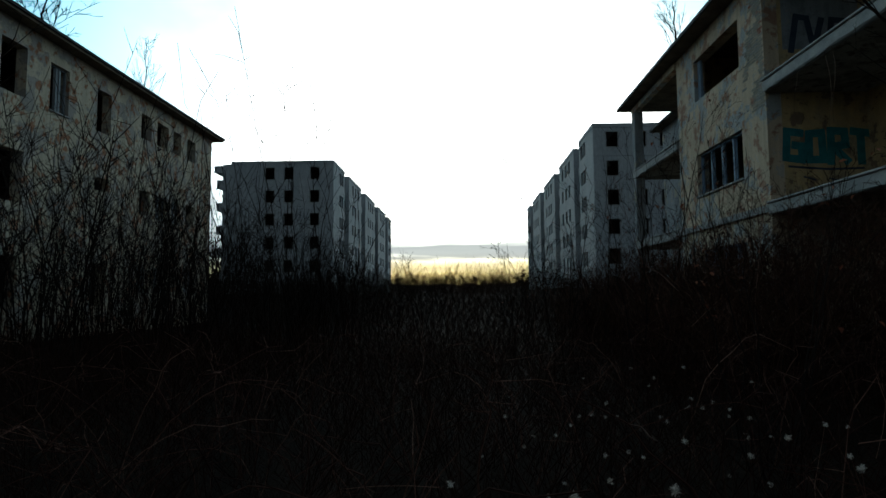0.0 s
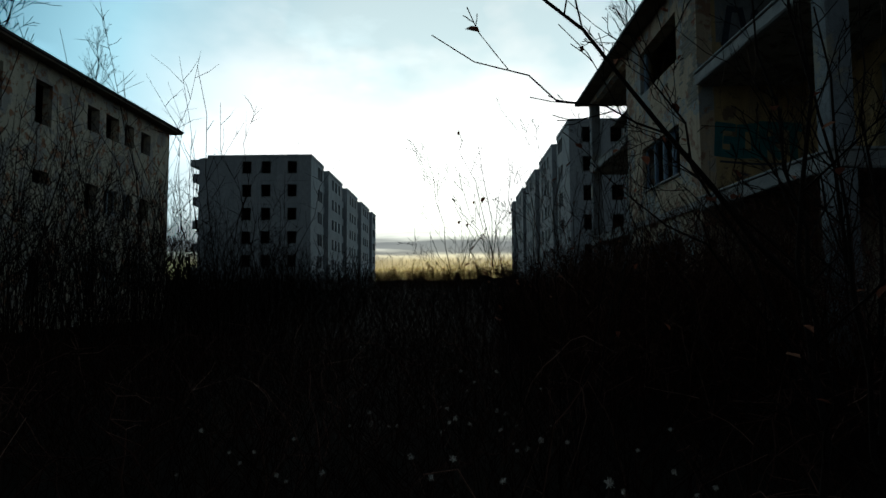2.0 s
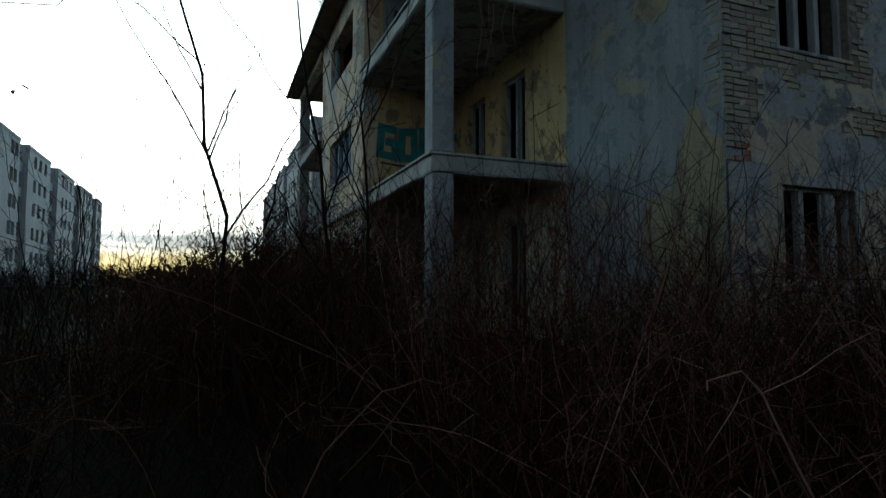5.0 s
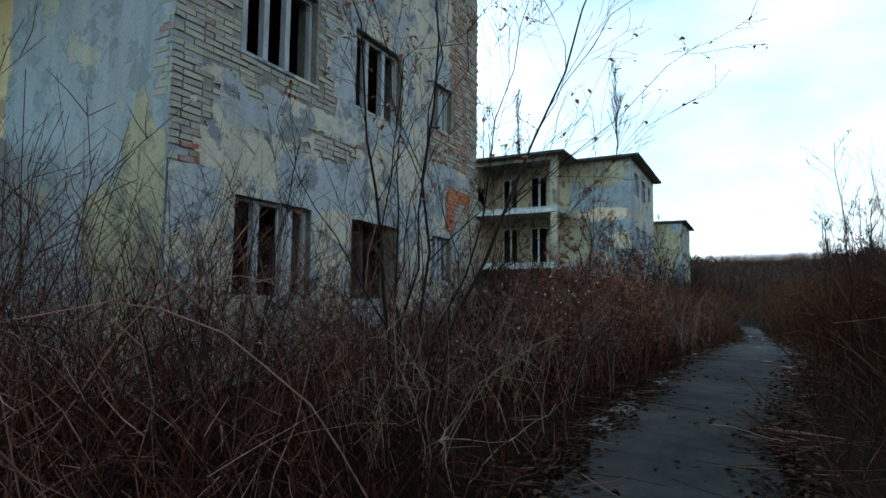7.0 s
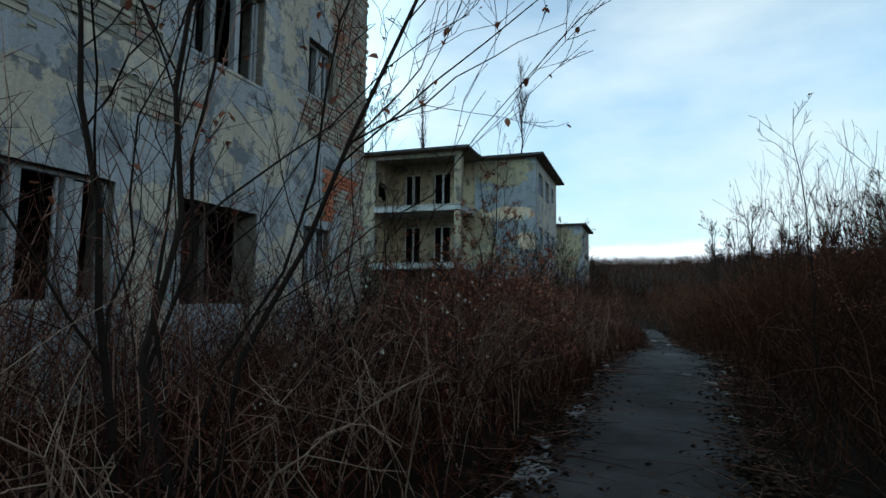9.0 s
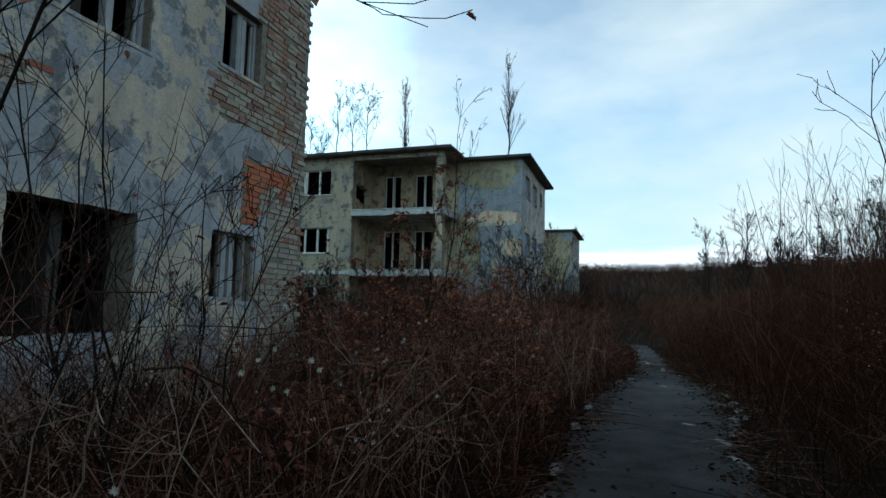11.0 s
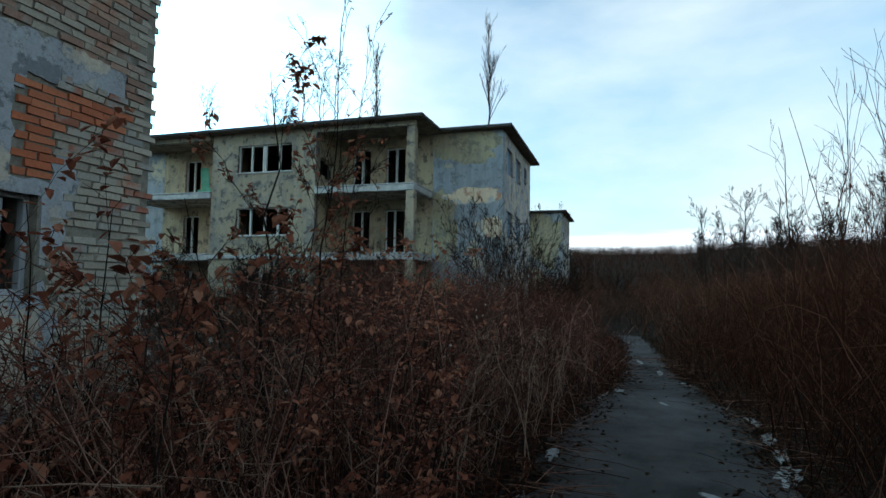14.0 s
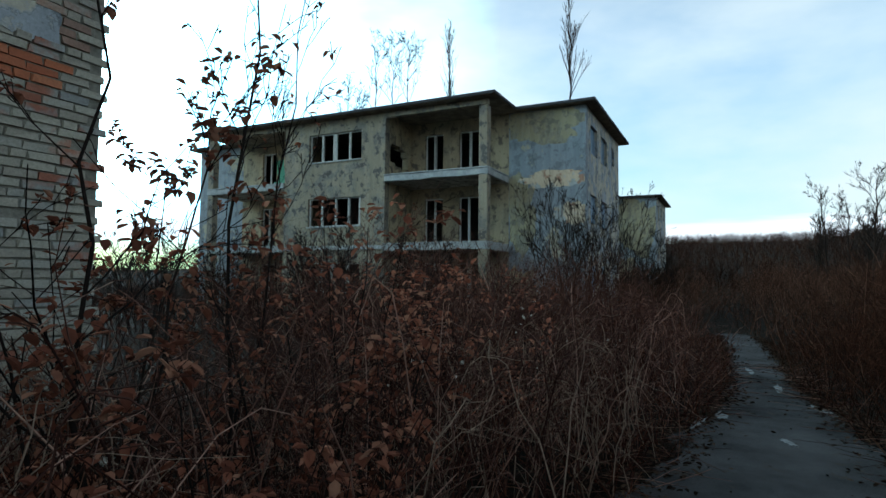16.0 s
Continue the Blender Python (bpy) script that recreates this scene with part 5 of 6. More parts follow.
for k, (x, y, h) in enumerate(((8.75, 3.05, 1.9), (8.35, 2.65, 1.5), (11.95, 2.75, 2.6), (12.15, 2.85, 2.1), (12.6, 3.7, 1.7), (9.3, 3.7, 2.3), (11.3, 2.9, 1.6), (13.2, 3.6, 1.4))):
    st = [(x + 0.10 * math.cos(1.7 * j + k), y + 0.10 * math.sin(1.7 * j + k), h * (1 - 0.13 * j), 0.22 * math.cos(1.7 * j + k), 0.22 * math.sin(1.7 * j + k), 0.010 - 0.001 * j) for j in range(4)]
    tree("bare_shrub", st, "thin forking leafless shrub before the house wall", 330 + k, M_BARK, (6, (0.25, 0.95), (0.25, 0.5), (25, 50), 0.2), (4, (0.2, 1.0), (0.3, 0.55), (25, 50), 0.15), (2, (0.3, 1.0), (0.3, 0.5), (25, 50), 0.1),
         leaves=20, leaf_size=0.04, category="shrub", group="thin shrubs before the near house", thick_twigs=1.4, sway=0.05)
# leaning and forked saplings by the trodden line
tree("leaning_sapling", [(3.22, 2.15, 2.7, -0.03, 0.03, 0.016), (3.19, 2.17, 1.8, -0.78, 0.05, 0.012, 1.38), (3.42, 2.20, 2.5, 0.02, 0.05, 0.013), (3.43, 2.22, 1.7, 0.28, 0.10, 0.010, 0.9), (3.21, 2.18, 1.6, -0.35, 0.2, 0.009, 1.0)],
     "dark leafless sapling leaning over the weeds", 22, M_BARK, (10, (0.3, 0.95), (0.22, 0.45), (35, 65), 0.2), (4, (0.2, 1.0), (0.3, 0.5), (25, 55), 0.1), (2, (0.3, 1.0), (0.3, 0.5), (25, 50), 0.1), leaves=70, leaf_size=0.05, thick_twigs=1.6)
tree("forked_sapling", [(5.72, 5.4, 4.4, -0.16, 0.02, 0.024), (5.73, 5.42, 4.4, 0.05, 0.05, 0.020)],
     "dark leafless sapling forking into tall bare stems", 27, M_BARK, (7, (0.3, 0.95), (0.22, 0.42), (30, 55), 0.2), (4, (0.2, 1.0), (0.3, 0.5), (25, 55), 0.1), (2, (0.3, 1.0), (0.3, 0.5), (25, 50), 0.1), thick_twigs=2.5)
tree("leaning_sapling", [(4.97, 4.6, 4.2, -0.20, 0.03, 0.022)], "dark bare sapling leaning beside the loggia", 24, M_BARK, (10, (0.25, 0.95), (0.22, 0.42), (35, 60), 0.2), (4, (0.2, 1.0), (0.3, 0.5), (25, 55), 0.1), (2, (0.3, 1.0), (0.3, 0.5), (25, 50), 0.1))
for k, (x, y, h) in enumerate(((3.3, 9.2, 4.4), (4.4, 10.6, 4.9), (5.3, 9.6, 4.2), (2.4, 11.4, 4.0), (4.9, 12.8, 4.6), (3.6, 13.6, 4.2), (1.6, 12.6, 3.2))):
    st = [(x + 0.16 * math.cos(2.2 * j + k), y + 0.16 * math.sin(2.2 * j + k), h * (1 - 0.14 * (j % 3)), 0.20 * math.cos(2.2 * j + k), 0.18 * math.sin(2.2 * j + k), 0.013) for j in range(3)]
    tree("bare_sapling", st, "thin bare sapling rising out of the field", 310 + k, M_BARK, (8, (0.2, 0.95), (0.22, 0.45), (25, 55), 0.2), (4, (0.2, 1.0), (0.3, 0.5), (25, 50), 0.15), (2, (0.3, 1.0), (0.3, 0.5), (25, 50), 0.1),
         leaves=24, leaf_size=0.05, category="sapling", group="bare saplings in the field", thick_twigs=2.2)
tree("broken_shrub", [(7.1 + 0.09 * math.cos(2.1 * j), 2.1 + 0.09 * math.sin(2.1 * j), 0.75 + 0.12 * j, 0.5 * math.cos(2.1 * j), 0.4 * math.sin(2.1 * j) + 0.1, 0.012) for j in range(3)],
     "broken shrub of thick bare stems in the weeds", 28, M_STEM_GREY, (3, (0.3, 0.95), (0.3, 0.6), (25, 55), 0.2), (2, (0.2, 1.0), (0.3, 0.5), (25, 55), 0.1), (0, (0, 1), (0, 1), (0, 1), 0), category="shrub")
tree("thin_shrub", [(2.65 + 0.12 * math.cos(1.3 * j), 4.25 + 0.12 * math.sin(1.3 * j), 2.1 + 0.2 * (j % 3), 0.26 * math.cos(1.3 * j), 0.2 * math.sin(1.3 * j), 0.008) for j in range(6)],
     "thin upright leafless shrub standing in the field", 29, M_BARK, (6, (0.3, 0.95), (0.2, 0.4), (25, 45), 0.2), (2, (0.2, 1.0), (0.3, 0.5), (25, 55), 0.1), (0, (0, 1), (0, 1), (0, 1), 0), leaves=36, leaf_size=0.05, category="shrub", thick_twigs=1.8)
# oak saplings that keep their withered leaves
tree("oak_sapling", [(16.06, 2.90, 2.85, -0.04, -0.02, 0.014), (16.10, 2.90, 2.5, 0.15, -0.04, 0.010), (16.00, 2.90, 2.0, -0.10, 0.20, 0.010), (16.12, 2.94, 2.0, 0.25, 0.10, 0.010)], "young oak with withered brown leaves beside the path", 25, M_BARK,
     (9, (0.2, 0.98), (0.22, 0.42), (30, 55), 0.2), (4, (0.25, 1.0), (0.3, 0.5), (25, 50), 0.1), (2, (0.3, 1.0), (0.3, 0.5), (25, 50), 0.1), leaves=1300, leaf_size=0.052, thick_twigs=2.0)
tree("path_sapling", [(13.38, -0.50, 2.70, 0.02, -0.01, 0.010), (13.42, -0.56, 1.7, 0.10, -0.18, 0.007)], "thin bare sapling standing at the edge of the path", 36, M_BARK,
     (10, (0.3, 0.97), (0.14, 0.30), (25, 50), 0.2), (3, (0.25, 1.0), (0.3, 0.5), (25, 50), 0.1), (0, (0, 1), (0, 1), (0, 1), 0), leaves=14, leaf_size=0.04, category="sapling", thick_twigs=1.6)
tree("slim_sapling", [(16.75, 2.92, 3.95, 0.0, 0.01, 0.012), (16.78, 2.94, 3.6, 0.08, -0.07, 0.009)], "slim upright sapling with a few withered leaves", 26, M_BARK,
     (10, (0.3, 0.95), (0.15, 0.32), (25, 45), 0.2), (3, (0.25, 1.0), (0.3, 0.5), (25, 50), 0.1), (2, (0.3, 1.0), (0.3, 0.5), (25, 50), 0.1), leaves=60, leaf_size=0.042, thick_twigs=2.2)
for k, (x, y, h, n) in enumerate(((14.3, 2.55, 1.5, 700), (15.2, 2.5, 1.6, 620), (14.9, 3.3, 1.8, 520), (17.0, 2.5, 1.7, 560), (17.8, 2.9, 1.9, 520), (13.6, 2.7, 1.3, 420), (18.8, 2.4, 1.5, 360),
                                  (16.3, 2.05, 1.2, 420), (20.0, 3.2, 1.9, 320), (15.6, 1.95, 0.9, 300), (12.7, 2.5, 1.1, 220), (17.2, -2.3, 1.3, 160), (19.5, -2.6, 1.5, 160))):
    st = [(x + 0.22 * math.cos(2.4 * j + k), y + 0.22 * math.sin(2.4 * j + k), h * (0.75 + 0.3 * ((j * 7 + k) % 5) / 5), 0.25 * math.cos(2.4 * j + k), 0.22 * math.sin(2.4 * j + k), 0.008) for j in range(7)]
    tree("leafy_shrub", st, "low tangled shrub hung with withered red-brown leaves", 60 + k, M_BARK, (6, (0.2, 0.98), (0.25, 0.5), (30, 60), 0.1), (3, (0.25, 1.0), (0.3, 0.6), (25, 55), 0.05), (0, (0, 1), (0, 1), (0, 1), 0),
         leaves=int(n * 1.4), leaf_size=0.052, category="shrub", group="leafy shrubs beside the path")
# bare bushes before the second house and along the path
for k, (x, y, h) in enumerate(((34.5, 6.1, 4.9), (36.0, 4.6, 5.0), (33.0, 5.0, 4.8), (38.5, 4.2, 3.8), (40.5, 3.6, 3.0), (31.0, 9.5, 3.0), (29.5, 12.5, 3.3), (27.5, 7.5, 2.4), (25.0, 9.0, 2.6), (24.5, 14.0, 3.0), (44.0, 3.8, 3.4), (30.0, 17.0, 3.4))):
    st = [(x + 0.3 * math.cos(1.9 * j + k), y + 0.3 * math.sin(1.9 * j + k), h * (0.7 + 0.3 * ((j * 3 + k) % 4) / 4), 0.22 * math.cos(1.9 * j + k), 0.22 * math.sin(1.9 * j + k), 0.022) for j in range(7)]
    tree("bare_bush", st, "tall leafless bush before the cream house", 90 + k, M_BARK, (9, (0.2, 0.95), (0.25, 0.5), (25, 50), 0.2), (5, (0.2, 1.0), (0.3, 0.5), (25, 50), 0.15), (3, (0.3, 1.0), (0.3, 0.5), (25, 50), 0.1),
         category="bush", group="bare bushes", thick_twigs=5.5)
# whips on the south side of the path
for k, (x, y, h) in enumerate(((18.7, -0.95, 2.8), (18.0, -1.1, 2.8), (17.6, -1.75, 2.6), (18.2, -2.2, 3.1), (19.0, -2.7, 2.9), (16.6, -2.0, 2.3), (20.4, -3.0, 3.2), (15.6, -1.9, 2.2), (22.0, -3.2, 3.0), (16.8, -3.0, 3.0), (14.6, -2.0, 2.2), (18.6, -1.9, 3.4), (17.4, -2.5, 3.4), (21.0, -2.4, 3.3), (23.5, -3.6, 3.3), (12.8, -1.7, 1.7), (19.8, -4.2, 3.6), (11.2, -1.4, 1.3), (25.0, -4.5, 3.2))):
    st = [(x + 0.12 * j, y - 0.1 * (j % 3), 1.15 * h * (1 - 0.12 * (j % 3)), -0.10 + 0.09 * j, 0.05 * (j % 4) - 0.08, 0.010) for j in range(4)]
    tree("willow_whips", st, "tall bare red-brown whips rising beside the path", 120 + k, M_BROWN, (6, (0.25, 0.9), (0.2, 0.45), (15, 35), 0.25), (3, (0.25, 1.0), (0.25, 0.45), (20, 40), 0.15), (0, (0, 1), (0, 1), (0, 1), 0),
         category="shrub", group="whips south of the path", thick_twigs=1.6)
# tall trees behind the houses
POP = dict(limbs=(40, (0.12, 0.97), (0.20, 0.36), (13, 22), 0.30), branches=(5, (0.2, 1.0), (0.25, 0.45), (12, 28), 0.25), twigs=(2, (0.3, 1.0), (0.3, 0.5), (15, 35), 0.2))
HILL = dict(limbs=(12, (0.2, 0.96), (0.28, 0.5), (22, 46), 0.22), branches=(9, (0.2, 1.0), (0.3, 0.55), (22, 46), 0.15), twigs=(8, (0.25, 1.0), (0.3, 0.55), (22, 45), 0.1))
WIDE = dict(limbs=(16, (0.28, 0.96), (0.28, 0.5), (28, 52), 0.25), branches=(8, (0.2, 1.0), (0.3, 0.5), (25, 50), 0.15), twigs=(5, (0.2, 1.0), (0.3, 0.6), (25, 50), 0.1))
for k, (x, y, h, r, form, lab) in enumerate((
        (-23.5, 31.5, 20.0, 0.17, WIDE, "wide bare tree behind the yard house"), (-26.0, 27.0, 19.0, 0.17, WIDE, "wide bare tree behind the yard house"),
        (76.0, 9.0, 8.5, 0.10, WIDE, "bare tree beside the far house"))):
    tree("bare_tree", [(x, y, h, 0.0, 0.01, r)], lab, 150 + k, M_BARK, thick_twigs=9.0 if form is POP else 15.0, **form)
# birches that have taken root in the flat roof of the cream house
for k, (x, y, h, form) in enumerate(((40.2, 7.11, 5.75, POP), (40.4, 13.25, 4.95, POP), (40.5, 15.75, 5.2, WIDE), (40.6, 16.7, 5.3, WIDE), (40.5, 17.7, 4.9, WIDE), (40.7, 19.7, 3.7, WIDE), (40.3, 18.6, 3.0, WIDE), (40.5, 24.3, 4.3, WIDE))):
    tree("roof_birch", [(x, y, h, 0.0, 0.0, 0.045)], "slender leafless birch rooted in the flat roof", 180 + k, M_BARK, category="tree", group="birches on the roof", thick_twigs=4.5, base=SOFFIT + 0.13, **form)
for k, (x, y, h, top, lab) in enumerate(((-14.6, 26.2, 3.8, A_TOP + 0.18, "small leafless tree rooted in the roof of the yard house"), (8.3, 20.6, 3.3, SOFFIT + 0.13, "small leafless tree rooted in the roof of the near house"))):
    tree("roof_tree", [(x, y, h, 0.0, 0.0, 0.035)], lab, 190 + k, M_BARK, (26, (0.15, 0.97), (0.3, 0.46), (32, 50), 0.25), (5, (0.2, 1.0), (0.25, 0.45), (25, 45), 0.15), (2, (0.3, 1.0), (0.3, 0.5), (20, 40), 0.1), thick_twigs=4.0, base=top)
for k in range(15):
    r = random.Random(700 + k)
    x, y, h = r.uniform(58, 72), -4.6 - k * 0.68 + r.uniform(-0.6, 0.6), r.uniform(4.8, 7.6)
    tree("hill_tree", [(x, y, h, r.uniform(-0.06, 0.06), r.uniform(-0.06, 0.06), 0.09)], "bare grey tree on the hillside", 200 + k, M_BARK, group="hillside trees", thick_twigs=6.0, **HILL)
for k, (x, y, h) in enumerate(((46.0, -12.5, 8.0), (50.0, -14.5, 8.5), (43.0, -13.5, 7.5), (55.0, -19.0, 9.0), (40.0, -10.5, 5.8), (47.0, -10.0, 7.0), (38.0, -14.0, 7.0))):
    st = [(x + 0.5 * math.cos(2.1 * j), y + 0.5 * math.sin(2.1 * j), h * (0.7 + 0.1 * j), 0.15 * math.cos(2.1 * j), 0.15 * math.sin(2.1 * j), 0.05) for j in range(4)]
    tree("hill_tree", st, "bare grey tree above the scrub", 240 + k, M_BARK, group="hillside trees", thick_twigs=5.0, **HILL)

# ---------------------------------------------------------------- seed heads, fallen leaves, straw
def fluff(rs, at, size):
    """Seed heads: a burst of thin silky blades at each place."""
    n, m = len(at), 80
    who = np.repeat(np.arange(n), m)
    d = rs.normal(size=(n * m, 3)); d /= np.linalg.norm(d, axis=1, keepdims=True)
    side = np.cross(d, rs.normal(size=(n * m, 3))); side /= np.linalg.norm(side, axis=1, keepdims=True)
    s = size[who][:, None] * rs.uniform(0.35, 1.0, (n * m, 1))
    c = at[who]
    V = np.stack([c - side * s * 0.05, c + side * s * 0.05, c + d * s + side * s * 0.05, c + d * s - side * s * 0.05], 1).reshape(-1, 3)
    return V, np.arange(n * m * 4).reshape(-1, 4)


centres = [(11.9, 2.05), (13.2, 2.15), (13.5, 2.25), (12.6, 2.5), (13.9, 2.7), (15.4, 3.0), (11.0, 2.5), (18.4, 2.4), (20.4, 2.6), (22.0, 2.4), (18.5, -2.2), (20.0, -2.5), (17.0, -2.0), (1.1, 2.0), (1.6, 2.6), (2.4, 2.2), (2.9, 3.1), (1.0, 3.2), (3.2, 2.3), (0.8, 2.5), (2.0, 3.6), (2.6, 4.4), (1.9, 1.7), (0.2, 1.9), (3.4, 1.9), (2.2, 5.2), (1.4, 4.2)]
at = []
for cx, cy in centres:
    spot = (cx, cy)
    for j in range(7 if cx < 8 else 10):
        if cx > 8 and j % 8 == 0:
            spot, high = (cx + rs.normal() * 0.2, cy + rs.normal() * 0.2), rs.uniform(0.5, 1.15)
        x, y = spot[0] + rs.normal() * (0.22 if cx < 8 else 0.10), spot[1] + rs.normal() * (0.22 if cx < 8 else 0.10)
        if abs(y - float(track_y(x))) > 0.7:
            at.append((x, y, float(ground_z(x, y)) + (high + rs.normal() * 0.10 if x > 8 else rs.uniform(0.25, 0.75))))
at = np.array(at)
V, Q = fluff(rs, at, rs.uniform(0.009, 0.019, len(at)) * np.where(at[:, 0] < 8, 1.35, 1.15))
tagged(quick_mesh("seed_heads", V, Q, M_FLUFF), "white fluffy clematis seed heads hanging in the weeds", "seed heads", kind="stuff")
stalk = np.repeat(at[:, None, :], 3, 1)
stalk[:, 0, 2] = ground_z(at[:, 0], at[:, 1]) - 0.02
stalk[:, 0, :2] += rs.normal(size=(len(at), 2)) * 0.15
stalk[:, 1, :] = (stalk[:, 0] + stalk[:, 2]) / 2 + rs.normal(size=(len(at), 3)) * 0.05
V, Q = tubes(stalk, np.tile(np.array([[0.0022, 0.0018, 0.001]]), (len(at), 1)))
tagged(quick_mesh("seed_head_stalks", V, Q, M_STEM_GREY), "thin dry stalks that carry the seed heads", "stalks", kind="stuff")

n = 16000
x = rs.uniform(6.0, 32.0, n)
sgn = np.where(rs.uniform(size=n) < 0.5, -1, 1)
off = path_half(x) * (1.05 + rs.normal(size=n) * 0.22)
y = path_mid(x) + sgn * np.abs(off)
few = rs.uniform(size=n) < 0.02
y = np.where(few, path_mid(x) + rs.uniform(-1, 1, n) * path_half(x), y)
at = np.column_stack([x, y, ground_z(x, y) + 0.036 + rs.uniform(0, 0.02, n)])
V, Q = leaf_arrays(rs, at, rs.uniform(0.02, 0.065, n), 0.12)
tagged(quick_mesh("fallen_leaves", V, Q, M_LITTER), "dead brown leaves littering the edges of the path", "leaf litter", kind="stuff")
P = curves(rs, np.column_stack([rs.uniform(16.6, 18.2, 9), rs.uniform(1.15, 1.6, 9), np.full(9, 0.07)]), np.column_stack([rs.normal(size=9) * 0.5, -np.ones(9), rs.uniform(-0.02, 0.03, 9)]), rs.uniform(0.3, 0.75, 9), 5, np.full(9, 0.1), np.full(9, 0.015))
V, Q = tubes(P, rs.uniform(0.003, 0.006, 9)[:, None] * np.linspace(1, 0.5, 5)[None, :], 5)
tagged(quick_mesh("cut_branches", V, Q, M_STEM_GREY), "grey cut branches lying across the edge of the path", "branches", kind="stuff")
n = 1500
x = rs.uniform(7.0, 26.0, n)
y = path_mid(x) + np.where(rs.uniform(size=n) < 0.5, -1, 1) * path_half(x) * rs.uniform(0.75, 1.5, n)
b = np.column_stack([x, y, ground_z(x, y) + 0.045])
a = rs.uniform(0, 2 * math.pi, n)
P = curves(rs, b, np.column_stack([np.cos(a), np.sin(a), rs.uniform(0.0, 0.12, n)]), rs.uniform(0.15, 0.7, n), 4, np.full(n, 0.1), np.full(n, 0.02))
V, Q = tubes(P, rs.uniform(0.0015, 0.004, n)[:, None] * np.linspace(1, 0.5, 4)[None, :])
tagged(quick_mesh("fallen_twigs", V, Q, M_STEM_GREY), "fallen straw and twigs along the path", "twigs", kind="stuff")

# ---------------------------------------------------------------- paint on the walls
def paint(name, parent, mat, axis, c, strokes, label):
    """Flat strokes of paint: each a chain of (u, z) points with a width."""
    for width, pts in strokes:
        bm = bmesh.new()
        for (u0, z0), (u1, z1) in zip(pts, pts[1:]):
            d = Vector((u1 - u0, z1 - z0)); d.normalize()
            q = Vector((-d.y, d.x)) * width / 2
            e = d * width * 0.42
            cs = [(u0 - e.x + q.x, z0 - e.y + q.y), (u0 - e.x - q.x, z0 - e.y - q.y), (u1 + e.x - q.x, z1 + e.y - q.y), (u1 + e.x + q.x, z1 + e.y + q.y)]
            bm.faces.new([bm.verts.new((u, c, z) if axis == "y" else (c, u, z)) for u, z in cs])
            c -= 0.0006
        part(name, bm, mat, parent, label)


g = []
for u, pts in ((0.62, ((0.34, 0.62), (0.04, 0.66), (0.0, 0.1), (0.36, 0.05), (0.36, 0.34), (0.2, 0.36))), (1.10, ((0.0, 0.05), (0.02, 0.6), (0.3, 0.62), (0.32, 0.05), (0.0, 0.05))),
               (1.56, ((0.0, 0.0), (0.02, 0.66), (0.32, 0.64), (0.34, 0.36), (0.05, 0.32), (0.36, 0.02))), (2.05, ((0.0, 0.64), (0.32, 0.60), (0.16, 0.62), (0.16, 0.0)))):
    g.append((0.19, [(0.50 + (u - 0.62) * 1.12 + a * 1.05, 3.98 + b * 1.15) for a, b in pts]))
paint("graffiti", near_house, M_TEAL, "y", LY["wall_s"] - 0.004, g, "faded teal spray-painted lettering on the loggia wall")
g = [(0.05, [(0.55, 3.88), (1.0, 3.84), (1.5, 3.80), (2.3, 3.82)]), (0.04, [(0.9, 3.62), (1.15, 3.55)]), (0.04, [(1.5, 3.58), (1.8, 3.50)])]
paint("graffiti", near_house, M_NAVY, "y", LY["wall_s"] - 0.010, g, "dark underline of the lettering")
g = [(0.15, [(0.75, 6.75), (0.9, 7.6), (1.15, 7.55)]), (0.15, [(1.15, 7.55), (1.3, 6.75), (1.5, 7.5)]), (0.14, [(1.65, 6.8), (1.75, 7.5), (2.2, 7.45)])]
paint("graffiti", near_house, M_NAVY, "y", LY["wall_s"] - 0.008, g, "dark spray-painted strokes on the upper loggia wall")
paint("wall_paint", near_house, M_BLUE, "y", LY["wall_s"] - 0.002, [(1.55, [(1.2, 7.55), (1.75, 7.55)])], "field of blue-grey paint behind the strokes")
paint("mural", house2, M_GREEN, "x", LX_BACK - 0.004, [(0.5, [(16.2, 6.7), (16.3, 7.6)]), (0.3, [(15.9, 6.5), (16.6, 6.5)])], "patch of green wall paint")
paint("mural", house2, M_ORANGE, "x", LX_BACK - 0.008, [(0.4, [(15.3, 7.0), (15.0, 7.7)])], "patch of faded orange wall paint")

# ---------------------------------------------------------------- bricks of the near house, last
def brick_mesh(seed, length):
    r = random.Random(seed)
    x, z = length / 2, 0.0325
    v = []
    for yy, k in ((-0.0, 0.009), (0.03, 0.0)):
        for a, b in ((-x, -z), (x, -z), (x, z), (-x, z)):
            v.append((a + r.uniform(-k, k) - (0.004 * np.sign(a) if yy == 0 else 0), yy + r.uniform(-k, k) * 0.6, b + r.uniform(-k, k) * 0.6 - (0.003 * np.sign(b) if yy == 0 else 0)))
    me = bpy.data.meshes.new("brick")
    me.from_pydata(v, [], [(0, 1, 2, 3), (7, 6, 5, 4), (0, 4, 5, 1), (1, 5, 6, 2), (2, 6, 7, 3), (3, 7, 4, 0)])
    return me


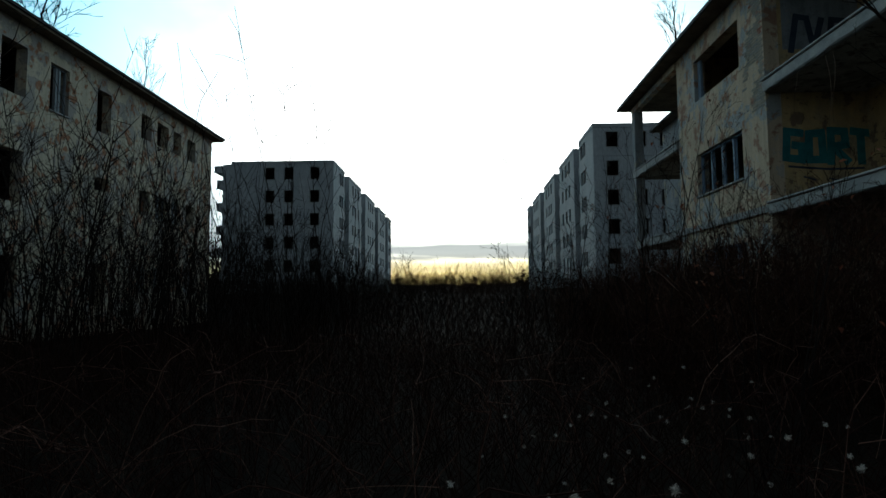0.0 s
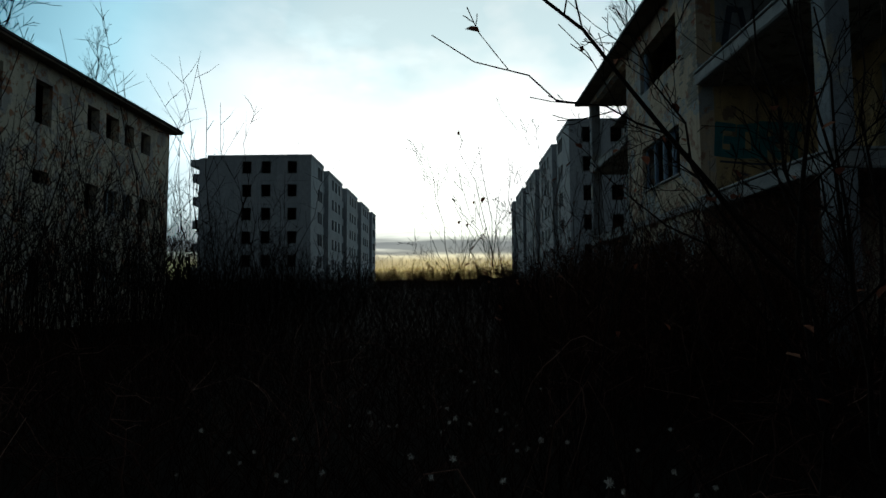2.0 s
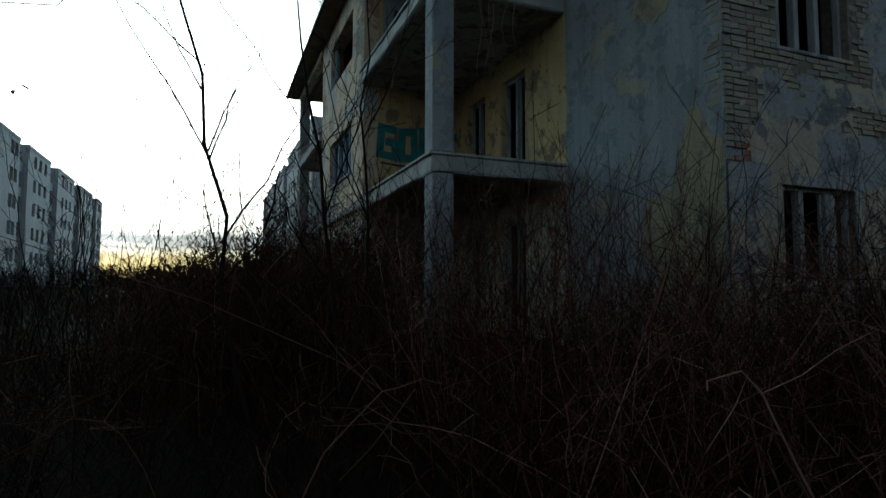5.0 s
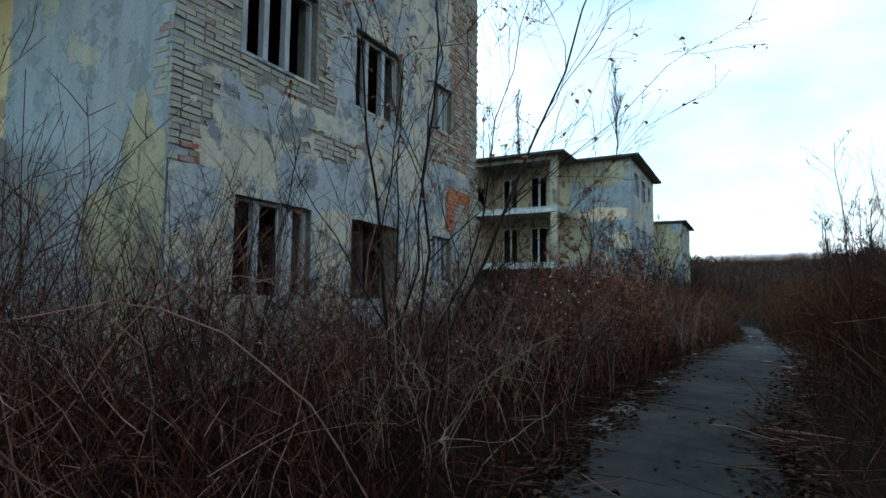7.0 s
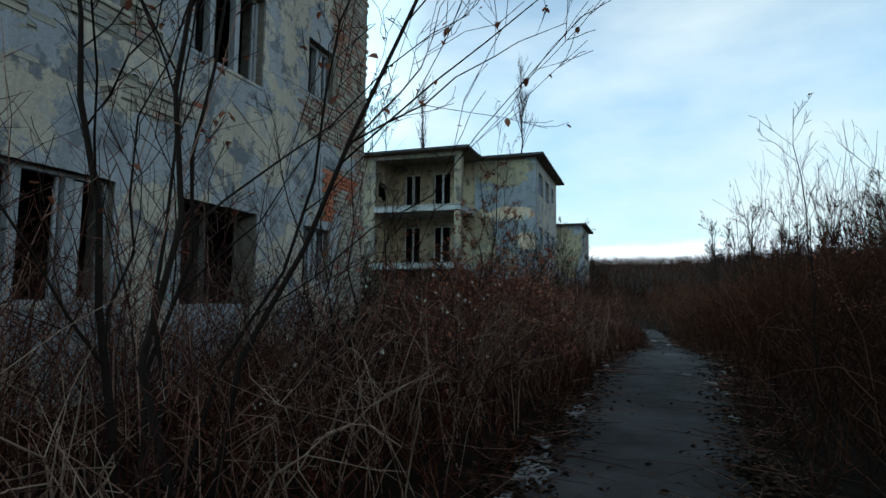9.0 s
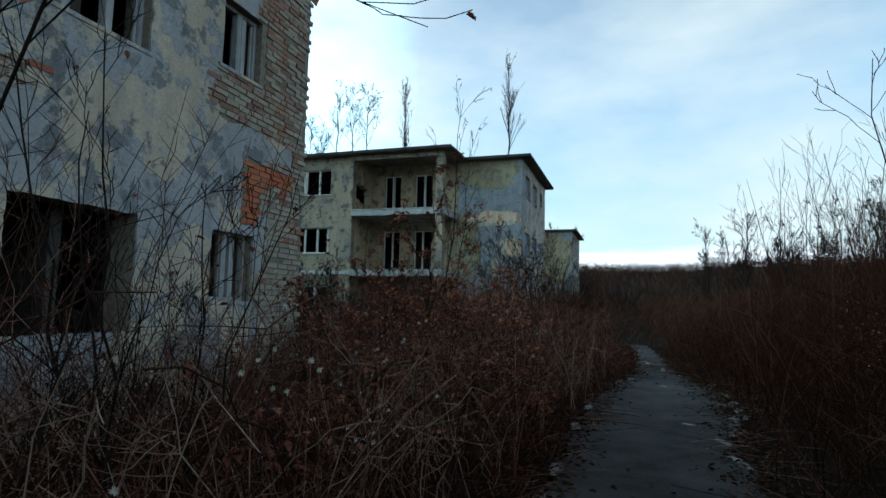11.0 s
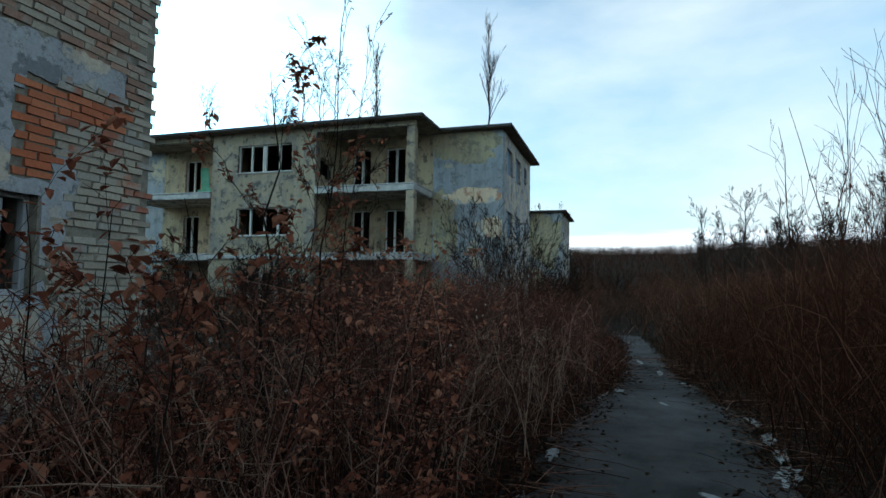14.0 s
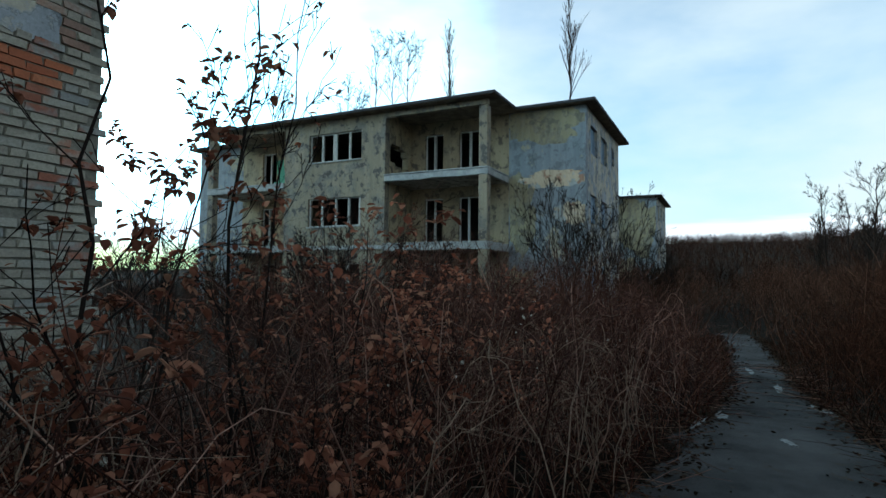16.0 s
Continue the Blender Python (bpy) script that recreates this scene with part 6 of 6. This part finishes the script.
stretchers, headers = [brick_mesh(300 + k, 0.243) for k in range(6)], [brick_mesh(320 + k, 0.118) for k in range(4)]
red_bricks = [brick_mesh(340 + k, 0.243) for k in range(3)] + [brick_mesh(350 + k, 0.118) for k in range(2)]
for me in stretchers + headers:
    me.materials.append(M_BRICK)
tan_bricks = [brick_mesh(380 + k, 0.243) for k in range(4)] + [brick_mesh(390 + k, 0.118) for k in range(3)]
for me in tan_bricks:
    me.materials.append(M_BRICK_TAN)
warm_bricks = [brick_mesh(400 + k, 0.240) for k in range(5)] + [brick_mesh(410 + k, 0.116) for k in range(3)]
for me in warm_bricks:
    me.materials.append(M_BRICK_WARM)
for me in red_bricks:
    me.materials.append(M_BRICK_RED)
course = 0.0775
rng = random.Random(31)
spots = []
for j in range(int((SOFFIT + 0.85) / course)):
    z = -0.85 + (j + 0.5) * course
    x = LX_BACK + 0.004
    run = [0.118, 0.243] * 40 if j % 4 == 1 else ([0.243] * 60 if j % 2 else [0.118] + [0.243] * 60)
    for ln in run:
        if x + ln > LX_EAST + 0.012:
            break
        u = x + ln / 2
        x += ln + 0.011
        if any(a - ln / 2 + 0.02 < u < b + ln / 2 - 0.02 and e - 0.03 < z < f + 0.03 for a, b, e, f, _ in near_windows):
            continue
        if u > LX_EAST - 0.19 and (3.84 < z < 4.0 or 4.85 < z < 4.93):
            continue
        if bare(u, z) > -0.12 and rng.random() > (0.10 if u > LX_EAST - 0.2 else 0.02):
            spots.append((u, z, ln))
spots.sort(key=lambda s: abs(s[0] - 9.6) + 0.55 * abs(s[1] - 2.3))
V, F, VT, FT, VW, FW = [], [], [], [], [], []
for k, (u, z, ln) in enumerate(spots):
    me = rng.choice(stretchers if ln > 0.2 else headers)
    if ruddy(u, z):
        me = rng.choice(red_bricks[:3] if ln > 0.2 else red_bricks[3:])
    tan = u < 5.6 and not ruddy(u, z)
    warm = not tan and z > 3.3
    if warm:
        me = rng.choice(warm_bricks[:5] if ln > 0.2 else warm_bricks[5:])
    if tan:
        me = rng.choice(tan_bricks[:4] if ln > 0.2 else tan_bricks[4:])
    if tan and rng.random() < 0.14:
        continue
    z += rng.uniform(-0.005, 0.005) if tan or warm else rng.uniform(-0.002, 0.002)
    y = rng.uniform(-0.010, 0.006) + (rng.uniform(0.0, 0.012) if tan or warm else 0.0) + (0.012 if rng.random() < 0.08 else 0)
    if k < 300:
        ob = new("brick", me)
        ob.parent = near_south
        ob.location = (u, y, z + rng.uniform(-0.002, 0.002))
        ob.rotation_euler = (rng.uniform(-0.02, 0.02), rng.uniform(-0.012, 0.012), rng.uniform(-0.02, 0.02))
    else:
        vs, fs = (VT, FT) if tan else (VW, FW) if warm else (V, F)
        o = len(vs)
        vs.extend((v.co.x + u, v.co.y + y, v.co.z + z) for v in me.vertices)
        fs.extend(tuple(i + o for i in pl.vertices) for pl in me.polygons)
rest = mesh_object("bricks", V, F, M_BRICK, near_south)
rest["kind"] = "stuff"
rest = mesh_object("bricks", VT, FT, M_BRICK_TAN, near_south)
rest["kind"] = "stuff"
rest = mesh_object("bricks", VW, FW, M_BRICK_WARM, near_south)
rest["kind"] = "stuff"


def brick_patch(parent, c, y0, y1, z0, z1, seed, label):
    """Bare bricks that show through the render of a wall facing west."""
    rng = random.Random(seed)
    V, F = [], []
    for j in range(int((z1 - z0) / course)):
        z = z0 + (j + 0.5) * course
        y = y0 + (0.0 if j % 2 else 0.06)
        while y < y1:
            ln = 0.243 if rng.random() < 0.7 else 0.118
            u = y + ln / 2
            y += ln + 0.011
            edge = (y1 - u) / (y1 - y0) + 0.95 * noise.noise(Vector((seed, u * 1.6, z * 1.2))) + 0.5 * noise.noise(Vector((seed, u * 5, z * 5)))
            if edge < 0.45 or u + ln / 2 > y1 + 0.1:
                continue
            me = rng.choice(stretchers if ln > 0.2 else headers)
            d = rng.uniform(-0.004, 0.004)
            o = len(V)
            V.extend((c - 0.007 + d + v.co.y, u - v.co.x, v.co.z + z) for v in me.vertices)
            F.extend(tuple(i + o for i in pl.vertices) for pl in me.polygons)
    ob = mesh_object("bricks", V, F, M_BRICK_TAN, parent, label)
    ob["kind"] = "stuff"


brick_patch(near_house, LX_WALL, LY["wall_s"] + 0.01, LY["wall_s"] + 1.1, 5.4, 8.6, 3, "bare brick where the render fell from the front wall")
brick_patch(near_house, LX_BACK, 0.01, 0.40, 3.1, 8.6, 4, "bare brick quoins at the wall corner")

# bricks fallen from the corner
loose = [brick_mesh(360 + i, 0.24) for i in range(3)]
for me in loose:
    for v in me.vertices:
        v.co.y = -0.05 if v.co.y < 0.015 else 0.06
    me.materials.append(M_BRICK_RED)
for k in range(34):
    ob = new("fallen_brick", rng.choice(loose))
    x, y = rng.uniform(15.6, 17.7), rng.uniform(4.75, 5.5)
    ob.matrix_world = pose(x, y, float(ground_z(x, y)) + 0.045 + 0.09 * (k % 3 == 0), rng.uniform(-25, 25), rng.uniform(-20, 20), rng.uniform(0, 180))
    tagged(ob, "loose broken red brick lying at the foot of the wall", "brick", "fallen bricks")

# dead creepers hanging from the upper loggia slab
for k in range(9):
    r = np.random.RandomState(400 + k)
    n = 12
    s = np.linspace(0, 1, n)
    L0 = r.uniform(0.7, 1.7)
    x0, y0 = (r.uniform(0.4, 2.3), LY["col_s"] + 0.02) if k < 6 else (0.02, r.uniform(3.6, 7.5))
    P = np.column_stack([x0 + 0.06 * np.sin(s * 5 + k), y0 + 0.05 * np.cos(s * 4 + k), S2 - 0.27 - L0 * s])[None]
    V, Q = tubes(P, 0.006 * np.linspace(1, 0.5, n)[None], 4)
    ob = quick_mesh("dead_creeper", V, Q, M_STRAW)
    ob.location = H1
    tagged(ob, "dead creeper hanging from the loggia slab", "creeper", "hanging creepers")
